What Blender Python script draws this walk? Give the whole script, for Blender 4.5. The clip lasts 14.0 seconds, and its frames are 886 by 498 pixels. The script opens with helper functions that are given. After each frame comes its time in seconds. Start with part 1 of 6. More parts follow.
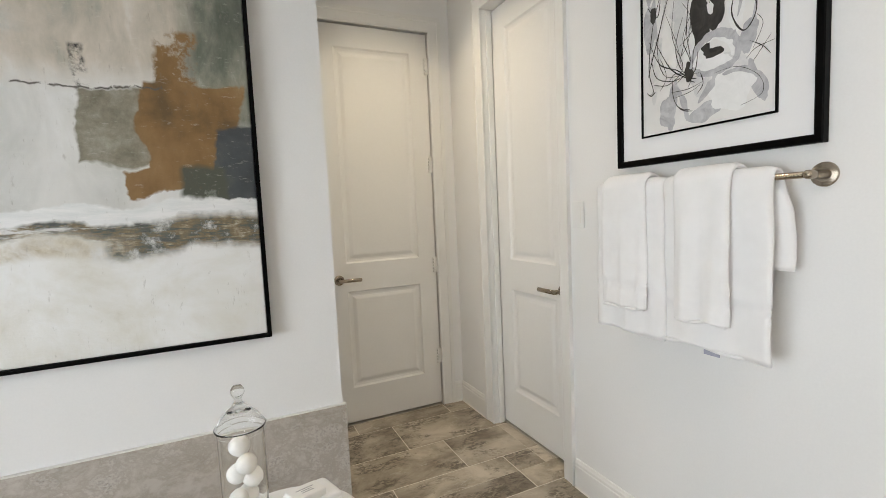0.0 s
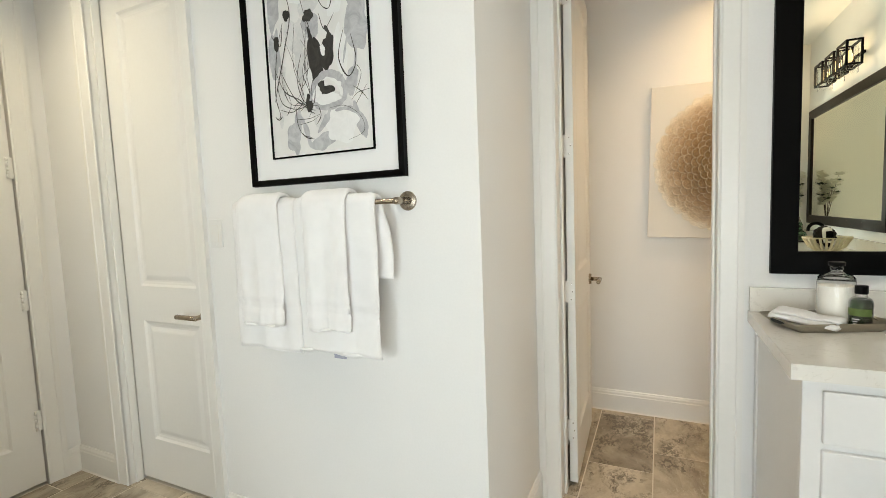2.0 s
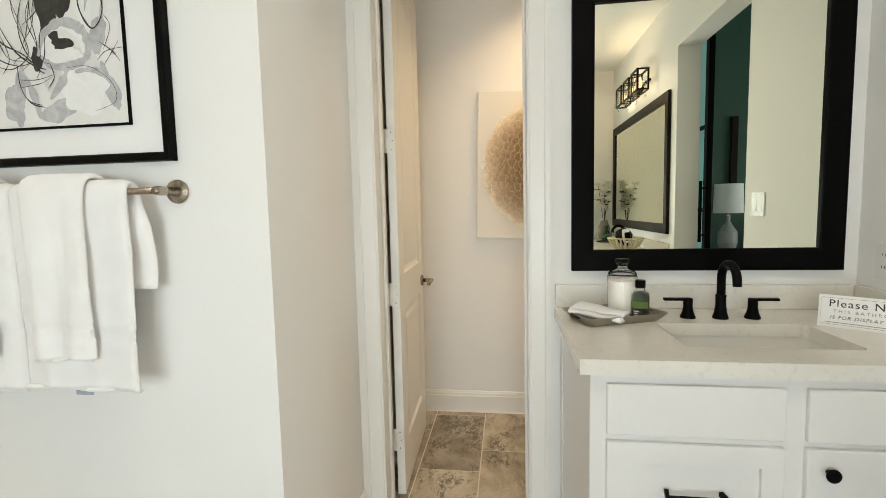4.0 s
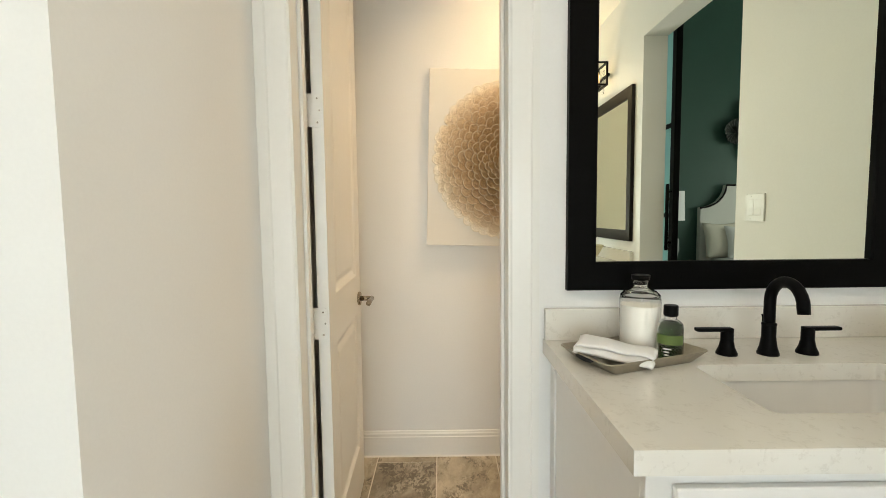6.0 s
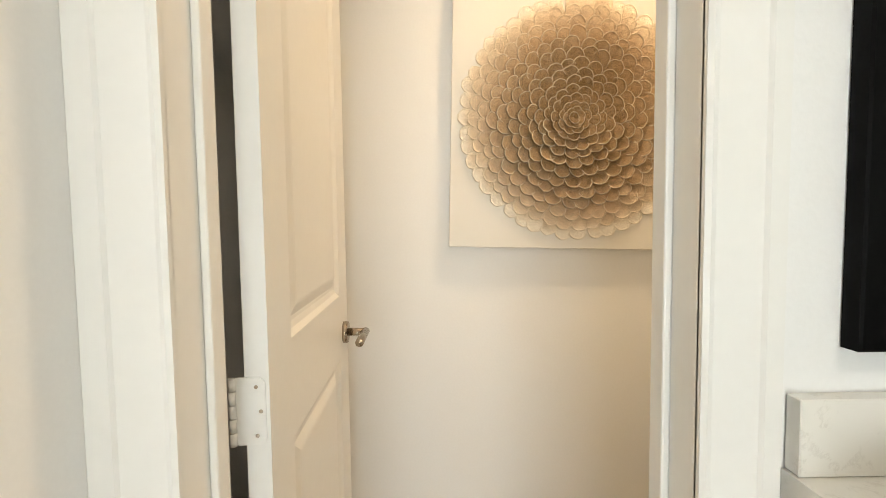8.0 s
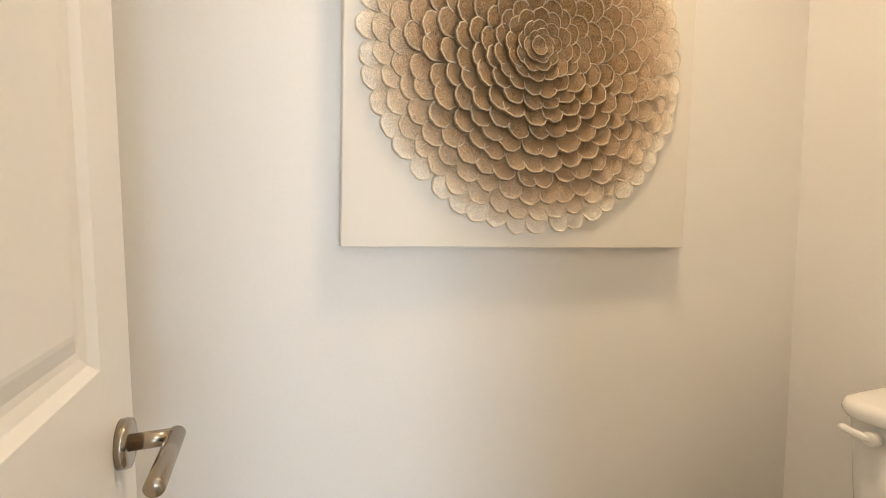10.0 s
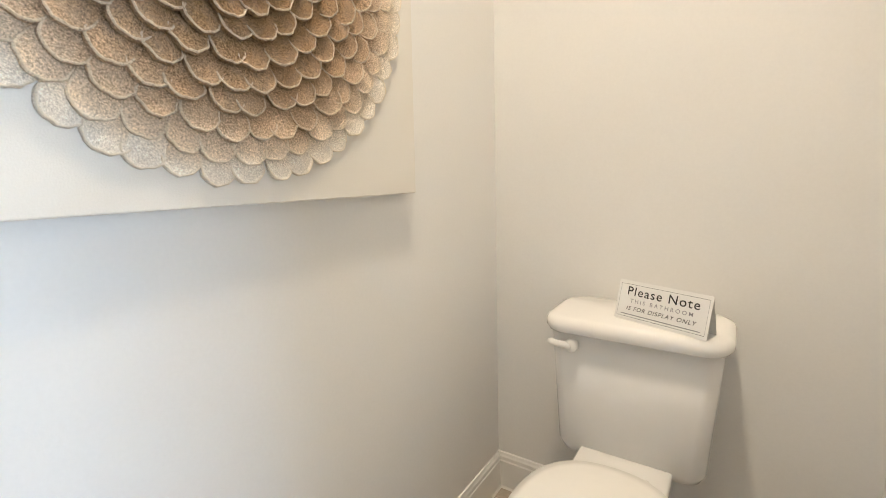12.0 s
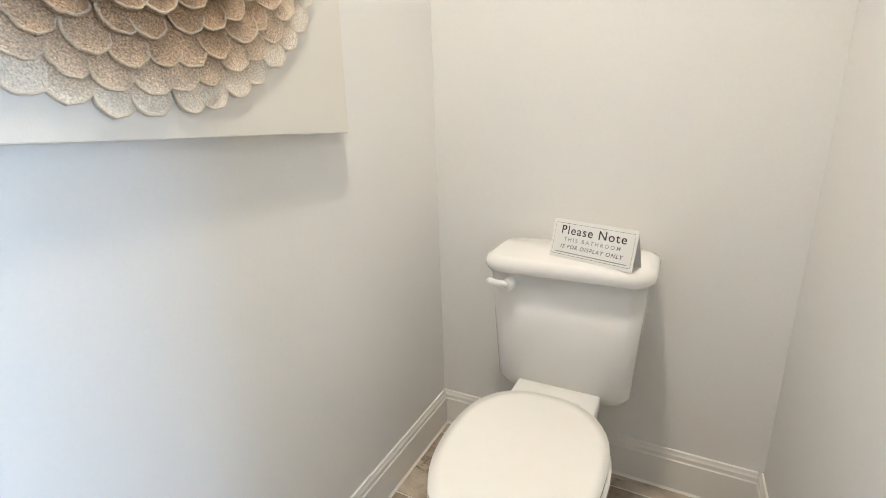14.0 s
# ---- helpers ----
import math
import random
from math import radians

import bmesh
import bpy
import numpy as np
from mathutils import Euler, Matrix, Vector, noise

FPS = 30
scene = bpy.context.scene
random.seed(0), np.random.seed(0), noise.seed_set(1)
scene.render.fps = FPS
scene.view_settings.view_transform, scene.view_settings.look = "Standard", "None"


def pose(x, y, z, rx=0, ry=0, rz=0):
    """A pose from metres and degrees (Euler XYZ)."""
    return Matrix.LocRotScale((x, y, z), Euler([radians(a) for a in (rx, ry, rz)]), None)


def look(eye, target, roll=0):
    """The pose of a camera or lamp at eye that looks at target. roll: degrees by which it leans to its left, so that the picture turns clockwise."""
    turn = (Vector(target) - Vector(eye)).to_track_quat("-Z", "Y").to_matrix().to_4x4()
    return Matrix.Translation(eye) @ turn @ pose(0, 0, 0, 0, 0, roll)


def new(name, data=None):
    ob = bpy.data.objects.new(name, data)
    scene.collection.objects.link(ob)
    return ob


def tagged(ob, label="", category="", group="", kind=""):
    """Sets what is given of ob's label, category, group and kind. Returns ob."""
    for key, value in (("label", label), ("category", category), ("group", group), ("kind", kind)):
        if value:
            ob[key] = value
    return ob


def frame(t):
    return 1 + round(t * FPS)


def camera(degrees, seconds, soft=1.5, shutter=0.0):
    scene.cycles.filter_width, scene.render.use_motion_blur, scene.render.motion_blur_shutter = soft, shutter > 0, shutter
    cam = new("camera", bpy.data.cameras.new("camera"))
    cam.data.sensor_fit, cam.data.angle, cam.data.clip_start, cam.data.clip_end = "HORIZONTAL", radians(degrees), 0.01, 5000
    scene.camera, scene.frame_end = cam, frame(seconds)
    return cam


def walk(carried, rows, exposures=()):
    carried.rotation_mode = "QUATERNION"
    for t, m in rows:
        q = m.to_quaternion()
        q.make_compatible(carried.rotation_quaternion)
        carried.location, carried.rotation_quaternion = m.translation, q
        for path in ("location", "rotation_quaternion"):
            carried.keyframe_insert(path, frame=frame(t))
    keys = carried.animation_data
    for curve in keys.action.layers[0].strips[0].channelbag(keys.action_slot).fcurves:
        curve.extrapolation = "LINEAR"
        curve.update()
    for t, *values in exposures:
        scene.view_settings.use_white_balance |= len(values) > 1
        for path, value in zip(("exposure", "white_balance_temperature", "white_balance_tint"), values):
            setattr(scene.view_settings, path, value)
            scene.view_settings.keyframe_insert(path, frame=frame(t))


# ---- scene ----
cam = camera(88.1, 14.0, 0.75)
PATH = [
    (0, (1.369, -0.058, 1.298), (2.204, 1.751, 1.13), -2.6),
    (0.5, (1.375, -0.052, 1.3), (2.539, 1.565, 1.132), -2.4),
    (1, (1.406, -0.073, 1.307), (2.867, 1.282, 1.137), -2.5),
    (1.5, (1.419, -0.111, 1.305), (3.079, 0.992, 1.14), -2.3),
    (1.7, (1.434, -0.128, 1.309), (3.15, 0.884, 1.139), -2.3),
    (2, (1.441, -0.143, 1.308), (3.241, 0.712, 1.143), -2.2),
    (2.5, (1.463, -0.162, 1.305), (3.339, 0.511, 1.141), -2.1),
    (3, (1.507, -0.189, 1.303), (3.434, 0.318, 1.137), -2.0),
    (3.5, (1.565, -0.219, 1.294), (3.52, 0.166, 1.125), -1.7),
    (4, (1.638, -0.256, 1.284), (3.612, 0.019, 1.111), -1.3),
    (4.2, (1.664, -0.266, 1.277), (3.642, -0.027, 1.104), -1.2),
    (6.3, (2.252, -0.145, 1.245), (4.247, -0.158, 1.098), -0.6),
    (6.5, (2.335, -0.146, 1.234), (4.331, -0.148, 1.097), -0.6),
    (7, (2.517, -0.144, 1.22), (4.513, -0.108, 1.102), -0.3),
    (7.5, (2.697, -0.105, 1.191), (4.694, -0.074, 1.088), -0.3),
    (7.7, (2.778, -0.08, 1.19), (4.775, -0.062, 1.083), -0.5),
    (9.8, (3.47, 0.035, 1.175), (5.39, -0.509, 1.032), -0.0),
    (10, (3.516, 0.027, 1.167), (5.4, -0.627, 1.022), -0.1),
    (10.5, (3.628, 0.007, 1.163), (5.372, -0.959, 1.004), -0.5),
    (11, (3.703, -0.021, 1.163), (5.245, -1.278, 0.964), -1.5),
    (11.1, (3.719, -0.031, 1.161), (5.2, -1.358, 0.946), -1.9),
    (11.5, (3.745, -0.046, 1.153), (5.062, -1.528, 0.893), -2.0),
    (12, (3.773, -0.075, 1.148), (4.865, -1.71, 0.782), -1.9),
    (12.5, (3.779, -0.097, 1.131), (4.729, -1.795, 0.669), -1.8),
    (13, (3.779, -0.103, 1.119), (4.633, -1.826, 0.57), -1.3),
    (13.5, (3.768, -0.1, 1.108), (4.589, -1.824, 0.513), -1.4),
    (14, (3.743, -0.092, 1.118), (4.639, -1.787, 0.55), -2.0),
]
WB = [(0, -0.74, 6850, 15), (1, -0.60, 6900, 13), (2.5, -0.51, 7050, 8), (4, -0.55, 7100, 9), (6.5, -0.34, 7250, 8), (7.5, -0.15, 7150, 9), (10, -0.10, 6450, 12), (10.5, -0.10, 6100, 11), (11.5, 0.02, 5650, 10), (12.2, 0.18, 5350, 8), (14, 0.24, 5000, 7)]
walk(cam, [(t, look(eye, target, roll)) for t, eye, target, roll in PATH], WB)

# ---------------------------------------------------------------- light
world = bpy.data.worlds.new("sky")
scene.world = world
world.use_nodes = True
wn = world.node_tree
sky = wn.nodes.new("ShaderNodeTexSky")
sky.sky_type, sky.sun_disc = "NISHITA", False
sky.sun_elevation, sky.sun_rotation = radians(45), radians(200)
wn.links.new(sky.outputs[0], wn.nodes["Background"].inputs[0])
wn.nodes["Background"].inputs[1].default_value = 0.12


def area_lamp(name, eye, target, w, h, power, colour, spread=180):
    data = bpy.data.lights.new(name, "AREA")
    data.shape, data.size, data.size_y, data.energy, data.color, data.spread = "RECTANGLE", w, h, power, colour, radians(spread)
    ob = new(name, data)
    ob.matrix_world = look(eye, target)
    return ob


def bulb_lamp(name, place, power, colour, radius=0.04):
    data = bpy.data.lights.new(name, "POINT")
    data.energy, data.color, data.shadow_soft_size = power, colour, radius
    ob = new(name, data)
    ob.location = place
    return ob


DAY, WARM = (0.80, 0.91, 1.0), (1.0, 0.76, 0.50)
area_lamp("window_light", (-0.475, 0.15, 1.05), (3, 0.0, 0.95), 1.70, 1.45, 47, DAY)
# fill for the bedroom, set in a window that is added out of view
area_lamp("bedroom_window_light", (0.6, -6.5, 1.7), (0.2, -3, 1.2), 2.2, 1.6, 95, DAY)
area_lamp("ceiling_light_glow_wc", (4.02, -0.62, 2.70), (4.02, -0.62, 0), 0.14, 0.14, 12.0, (1.0, 0.74, 0.46), 122)
# unseen fill added over the hall to brighten its door and floor
area_lamp("ceiling_light_glow_hall", (2.25, 2.1, 2.74), (2.25, 2.1, 0), 0.16, 0.16, 7.5, (1.0, 0.87, 0.62), 115)
# general fill added above the bathroom; no fitting is seen there
area_lamp("ceiling_light_glow_bath", (2.0, -0.45, 2.74), (2.0, -0.45, 0), 0.2, 0.2, 11, (1.0, 0.9, 0.76), 150)
for bx in (0.45, 0.72, 0.99):
    bulb_lamp("vanity_bulb_light", (bx, -1.382, 2.315), 4.0, WARM, 0.02)


# ---------------------------------------------------------------- materials
def material(name, colour, rough=0.5, metal=0.0, spec=0.5):
    m = bpy.data.materials.new(name)
    m.use_nodes = True
    b = m.node_tree.nodes["Principled BSDF"]
    b.inputs["Base Color"].default_value = (*colour, 1)
    b.inputs["Roughness"].default_value = rough
    b.inputs["Metallic"].default_value = metal
    b.inputs["Specular IOR Level"].default_value = spec
    return m, m.node_tree, b


def node(nt, kind, **kw):
    n = nt.nodes.new(kind)
    for k, v in kw.items():
        n.inputs[k].default_value = v
    return n


def coords(nt, kind="Object", shift=False):
    tc = nt.nodes.new("ShaderNodeTexCoord")
    if not shift:
        return tc.outputs[kind]
    info = nt.nodes.new("ShaderNodeObjectInfo")
    add = nt.nodes.new("ShaderNodeVectorMath")
    add.operation = "MULTIPLY_ADD"
    add.inputs[1].default_value = (17.0, 31.0, 23.0)
    nt.links.new(info.outputs["Random"], add.inputs[0])
    nt.links.new(tc.outputs[kind], add.inputs[2])
    return add.outputs[0]


def noise_tex(nt, vec, scale, detail=4.0, rough=0.55, distort=0.0):
    n = node(nt, "ShaderNodeTexNoise", Scale=scale, Detail=detail, Roughness=rough, Distortion=distort)
    nt.links.new(vec, n.inputs["Vector"])
    return n.outputs["Fac"]


def ramp(nt, fac, stops):
    r = nt.nodes.new("ShaderNodeValToRGB")
    el = r.color_ramp.elements
    while len(el) < len(stops):
        el.new(0.5)
    for e, (p, c) in zip(el, stops):
        e.position, e.color = p, (*c, 1)
    nt.links.new(fac, r.inputs[0])
    return r.outputs[0]


def mix(nt, fac, a, b, kind="MIX"):
    m = nt.nodes.new("ShaderNodeMix")
    m.data_type, m.blend_type = "RGBA", kind
    for sock, v in ((m.inputs[0], fac), (m.inputs[6], a), (m.inputs[7], b)):
        if isinstance(v, (int, float)):
            sock.default_value = v
        elif isinstance(v, tuple):
            sock.default_value = (*v, 1)
        else:
            nt.links.new(v, sock)
    return m.outputs[2]


def calc(nt, op, a, b=None, c=None, clamp=False):
    m = nt.nodes.new("ShaderNodeMath")
    m.operation, m.use_clamp = op, clamp
    for sock, v in zip(m.inputs, (a, b, c)):
        if v is None:
            continue
        if isinstance(v, (int, float)):
            sock.default_value = v
        else:
            nt.links.new(v, sock)
    return m.outputs[0]


def bump(nt, b, height, strength, distance):
    n = node(nt, "ShaderNodeBump", Strength=strength, Distance=distance)
    nt.links.new(height, n.inputs["Height"])
    nt.links.new(n.outputs[0], b.inputs["Normal"])


def speckled(name, colour, rough, grain, amount=0.06, bump_d=0.0004, bump_s=0.3, metal=0.0, large=1.7, shift=False):
    """A plain surface with a faint large-scale drift, a fine grain and a little relief."""
    m, nt, b = material(name, colour, rough, metal)
    v = coords(nt, "Object", shift)
    lo = tuple(c * (1 - amount) for c in colour)
    hi = tuple(min(1, c * (1 + amount * 0.6)) for c in colour)
    f = calc(nt, "MULTIPLY_ADD", noise_tex(nt, v, grain, 3), 0.5, calc(nt, "MULTIPLY", noise_tex(nt, v, large, 2), 0.5))
    nt.links.new(ramp(nt, f, [(0.3, lo), (0.7, hi)]), b.inputs["Base Color"])
    nt.links.new(calc(nt, "MULTIPLY_ADD", noise_tex(nt, v, grain * 0.3, 3), 0.12, rough - 0.06), b.inputs["Roughness"])
    bump(nt, b, noise_tex(nt, v, grain, 4), bump_s, bump_d)
    return m


WALL = speckled("wall_paint_white", (0.84, 0.835, 0.82), 0.62, 140, 0.025, 0.0008, 0.25)
CEIL = speckled("ceiling_paint", (0.82, 0.815, 0.80), 0.8, 90, 0.03, 0.001, 0.4)
TRIM = speckled("trim_paint_white", (0.83, 0.82, 0.79), 0.33, 60, 0.02, 0.0003, 0.15)
DOORP = speckled("door_paint_white", (0.82, 0.81, 0.78), 0.35, 70, 0.02, 0.0003, 0.2)
CABINET = speckled("cabinet_paint_white", (0.81, 0.80, 0.785), 0.36, 60, 0.02, 0.0002, 0.12)
GREEN_WALL = speckled("dark_green_wall_paint", (0.018, 0.068, 0.049), 0.55, 120, 0.12, 0.0006, 0.2)

CHROME = speckled("polished_nickel", (0.62, 0.58, 0.53), 0.14, 300, 0.05, 0.00005, 0.1, 1.0)
BLACK = speckled("matte_black_metal", (0.005, 0.005, 0.0055), 0.36, 200, 0.2, 0.0001, 0.15)
FRAME_BLACK = speckled("black_frame_wood", (0.0035, 0.0035, 0.0035), 0.40, 160, 0.3, 0.0002, 0.3)
DARK_WOOD = speckled("espresso_wood", (0.022, 0.018, 0.015), 0.34, 120, 0.3, 0.0002, 0.3)
for _m in (BLACK, FRAME_BLACK, DARK_WOOD):
    _m.node_tree.nodes["Principled BSDF"].inputs["Specular IOR Level"].default_value = 0.05
PORCELAIN = speckled("white_porcelain", (0.84, 0.83, 0.81), 0.07, 15, 0.012, 0.0001, 0.03)
PLASTIC = speckled("white_plastic", (0.80, 0.80, 0.78), 0.32, 60, 0.02, 0.0001, 0.08)
SEAT = speckled("toilet_seat_plastic", (0.84, 0.825, 0.79), 0.18, 40, 0.015, 0.0001, 0.05)
CANVAS = speckled("white_canvas", (0.80, 0.775, 0.72), 0.75, 420, 0.04, 0.0005, 0.5)
MAT_BOARD = speckled("mat_board_white", (0.82, 0.82, 0.82), 0.7, 300, 0.02, 0.0002, 0.2)
CARD = speckled("white_card", (0.86, 0.86, 0.84), 0.55, 200, 0.02, 0.0001, 0.1)
INK = speckled("dark_ink", (0.03, 0.03, 0.035), 0.6, 200, 0.1)
INK_GREY = speckled("grey_ink", (0.28, 0.28, 0.30), 0.6, 200, 0.1)
GROUT = speckled("grout", (0.72, 0.67, 0.59), 0.85, 180, 0.12, 0.001, 0.5)
CAULK = speckled("white_caulk", (0.78, 0.76, 0.72), 0.5, 100, 0.04)
WAX = speckled("cream_salts", (0.90, 0.875, 0.81), 0.85, 260, 0.05, 0.001, 0.3)
SOAP = speckled("white_soap", (0.85, 0.84, 0.81), 0.4, 60, 0.03, 0.0005, 0.2)
# near-black colour that stands in for the shade inside a cut-out
SHADOW_GAP = speckled("painted_slot_shade", (0.02, 0.02, 0.02), 0.9, 50, 0.1)
LINEN = speckled("pale_linen", (0.62, 0.62, 0.58), 0.9, 260, 0.10, 0.001, 0.5)
CREAM_KNIT = speckled("cream_boucle", (0.74, 0.70, 0.60), 0.95, 120, 0.12, 0.004, 0.8)
SHEET = speckled("white_bedding", (0.78, 0.79, 0.78), 0.85, 90, 0.04, 0.002, 0.4)
OLIVE = speckled("olive_yarn", (0.07, 0.08, 0.03), 0.95, 200, 0.2, 0.002, 0.6)
CARPET = speckled("beige_carpet", (0.42, 0.38, 0.33), 0.98, 240, 0.15, 0.004, 0.8)
BRONZE = speckled("dark_bronze_metal", (0.05, 0.056, 0.05), 0.55, 90, 0.3, 0.001, 0.4, 0.3)
SHADE = speckled("white_lamp_shade", (0.80, 0.82, 0.82), 0.8, 200, 0.03)
CERAMIC_GREY = speckled("grey_ceramic", (0.33, 0.36, 0.36), 0.25, 40, 0.2, 0.001, 0.4)
STONEWARE = speckled("taupe_stoneware", (0.22, 0.19, 0.16), 0.7, 60, 0.2, 0.001, 0.4)
BONE = speckled("cream_slat_wood", (0.66, 0.60, 0.44), 0.6, 80, 0.1)
LEAF = speckled("leaf_green", (0.05, 0.085, 0.03), 0.5, 60, 0.3)
PETAL_WHITE = speckled("white_blossom", (0.84, 0.83, 0.74), 0.6, 60, 0.05)
TWIG = speckled("brown_twig", (0.07, 0.05, 0.03), 0.8, 80, 0.3)


def brushed_metal():
    """Satin nickel: a smooth metal with faint fine brushing in the gloss alone."""
    m, nt, b = material("brushed_nickel", (0.38, 0.325, 0.262), 0.22, 1.0)
    fine = noise_tex(nt, coords(nt, "Object"), 700, 1, 0.4)
    nt.links.new(calc(nt, "MULTIPLY_ADD", fine, 0.05, 0.20), b.inputs["Roughness"])
    return m


NICKEL = brushed_metal()


def terry():
    m, nt, b = material("white_terry_cloth", (0.88, 0.875, 0.87), 0.95, 0, 0.15)
    v = coords(nt)
    b.inputs["Sheen Weight"].default_value = 0.5
    h = calc(nt, "ADD", noise_tex(nt, v, 620, 3, 0.7), calc(nt, "MULTIPLY", noise_tex(nt, v, 120, 3), 0.35))
    nt.links.new(ramp(nt, noise_tex(nt, v, 14, 4), [(0.3, (0.86, 0.855, 0.85)), (0.7, (0.90, 0.895, 0.89))]), b.inputs["Base Color"])
    bump(nt, b, h, 0.4, 0.0016)
    return m


TERRY = terry()


def stretched(nt, vec, scale, turn=0.0):
    mp = nt.nodes.new("ShaderNodeMapping")
    mp.inputs["Rotation"].default_value = (0, 0, radians(turn))
    mp.inputs["Scale"].default_value = scale
    nt.links.new(vec, mp.inputs[0])
    return mp.outputs[0]


def floor_stone():
    """Honed slate-look porcelain: taupe clouds that differ from tile to tile, long dark pitted streaks and pale scrapes along the grain."""
    m, nt, b = material("taupe_stone_floor_tile", (0.36, 0.31, 0.25), 0.42)
    v = coords(nt, "Object", True)
    grain = stretched(nt, v, (1.2, 1.6, 1.0), 24)
    cloud = noise_tex(nt, grain, 2.6, 9, 0.64, 0.5)
    base = ramp(nt, cloud, [(0.32, (0.20, 0.165, 0.122)), (0.44, (0.34, 0.293, 0.228)), (0.54, (0.47, 0.415, 0.335)), (0.66, (0.60, 0.54, 0.455))])
    info = nt.nodes.new("ShaderNodeObjectInfo")
    tone = ramp(nt, info.outputs["Random"], [(0.0, (0.72, 0.70, 0.67)), (0.35, (0.88, 0.87, 0.86)), (0.7, (1.05, 1.04, 1.02)), (1.0, (1.16, 1.16, 1.15))])
    col = mix(nt, 1.0, base, tone, "MULTIPLY")
    band = noise_tex(nt, stretched(nt, v, (1.5, 2.4, 1.0), 28), 2.3, 8, 0.68, 0.4)
    fleck = noise_tex(nt, stretched(nt, v, (14, 26, 14), 28), 2.2, 5, 0.66, 0.8)
    dark = calc(nt, "MULTIPLY", ramp(nt, band, [(0.49, (0, 0, 0)), (0.58, (1, 1, 1))]), ramp(nt, fleck, [(0.44, (0, 0, 0)), (0.54, (1, 1, 1))]))
    col = mix(nt, calc(nt, "MULTIPLY", dark, 0.85), col, (0.105, 0.084, 0.060))
    pale = calc(nt, "MULTIPLY", ramp(nt, band, [(0.36, (1, 1, 1)), (0.45, (0, 0, 0))]), ramp(nt, fleck, [(0.48, (0, 0, 0)), (0.58, (1, 1, 1))]))
    col = mix(nt, calc(nt, "MULTIPLY", pale, 0.55), col, (0.60, 0.555, 0.48))
    nt.links.new(col, b.inputs["Base Color"])
    nt.links.new(calc(nt, "MULTIPLY_ADD", cloud, 0.3, 0.28), b.inputs["Roughness"])
    bump(nt, b, calc(nt, "SUBTRACT", calc(nt, "MULTIPLY", fleck, 0.6), dark), 0.3, 0.0015)
    return m


def wall_stone():
    """Pale travertine-look wall tile with soft clouds and fine pitting."""
    m, nt, b = material("travertine_wall_tile", (0.47, 0.43, 0.385), 0.42)
    v = stretched(nt, coords(nt), (1.3, 1.7, 1.6))
    cloud, vein, pit = noise_tex(nt, v, 2.4, 10, 0.66, 0.35), noise_tex(nt, v, 7.5, 9, 0.72, 0.25), noise_tex(nt, v, 70, 4, 0.7, 0.2)
    base = ramp(nt, cloud, [(0.28, (0.38, 0.34, 0.30)), (0.46, (0.50, 0.46, 0.41)), (0.62, (0.57, 0.53, 0.485)), (0.78, (0.46, 0.42, 0.375))])
    streak = ramp(nt, vein, [(0.40, (1, 1, 1)), (0.52, (0.70, 0.66, 0.61)), (0.57, (1, 1, 1))])
    col = mix(nt, 0.75, base, streak, "MULTIPLY")
    mask = calc(nt, "MULTIPLY", ramp(nt, vein, [(0.52, (0, 0, 0)), (0.64, (1, 1, 1))]), ramp(nt, pit, [(0.45, (0, 0, 0)), (0.62, (1, 1, 1))]))
    col = mix(nt, calc(nt, "MULTIPLY", mask, 0.7), col, (0.20, 0.17, 0.14))
    nt.links.new(col, b.inputs["Base Color"])
    nt.links.new(calc(nt, "MULTIPLY_ADD", cloud, 0.3, 0.26), b.inputs["Roughness"])
    bump(nt, b, calc(nt, "SUBTRACT", cloud, calc(nt, "MULTIPLY", mask, 0.5)), 0.25, 0.0015)
    return m


TILE = floor_stone()
WAINSCOT = wall_stone()


def quartz():
    m, nt, b = material("white_quartz", (0.78, 0.75, 0.69), 0.16)
    v = coords(nt)
    vein = noise_tex(nt, v, 9, 8, 0.68, 1.4)
    fleck = noise_tex(nt, v, 55, 5, 0.6, 0.6)
    mask = calc(nt, "MULTIPLY", ramp(nt, vein, [(0.49, (0, 0, 0)), (0.53, (1, 1, 1)), (0.57, (0, 0, 0))]), ramp(nt, fleck, [(0.5, (0, 0, 0)), (0.6, (1, 1, 1))]))
    base = ramp(nt, noise_tex(nt, v, 3, 4), [(0.3, (0.76, 0.73, 0.67)), (0.7, (0.82, 0.80, 0.75))])
    nt.links.new(mix(nt, calc(nt, "MULTIPLY", mask, 0.32), base, (0.52, 0.48, 0.42)), b.inputs["Base Color"])
    return m


QUARTZ = quartz()


def glass(name, colour, rough=0.0, ior=1.45):
    m, nt, b = material(name, colour, rough)
    b.inputs["Transmission Weight"].default_value = 1.0
    b.inputs["IOR"].default_value = ior
    return m


GLASS = glass("clear_glass", (0.98, 0.99, 0.985), 0.0, 1.22)


CLEAR = glass("clear_bottle_glass", (0.99, 0.995, 0.99), 0.0, 1.40)
GREEN_GLASS = glass("dark_green_liquid_glass", (0.025, 0.11, 0.02), 0.05)
BOTTLE_GREEN = glass("green_bottle_glass", (0.10, 0.24, 0.14), 0.02)
FROST = glass("blue_tinted_glass", (0.42, 0.72, 0.74), 0.35)
FROST.node_tree.nodes["Principled BSDF"].inputs["Transmission Weight"].default_value = 0.45
MIRROR, _, mb = material("mirror_silver", (0.95, 0.96, 0.82), 0.005, 1.0)


def glow(name, colour, strength):
    m, nt, b = material(name, (0.8, 0.8, 0.8), 0.5)
    b.inputs["Emission Color"].default_value = (*colour, 1)
    b.inputs["Emission Strength"].default_value = strength
    return m


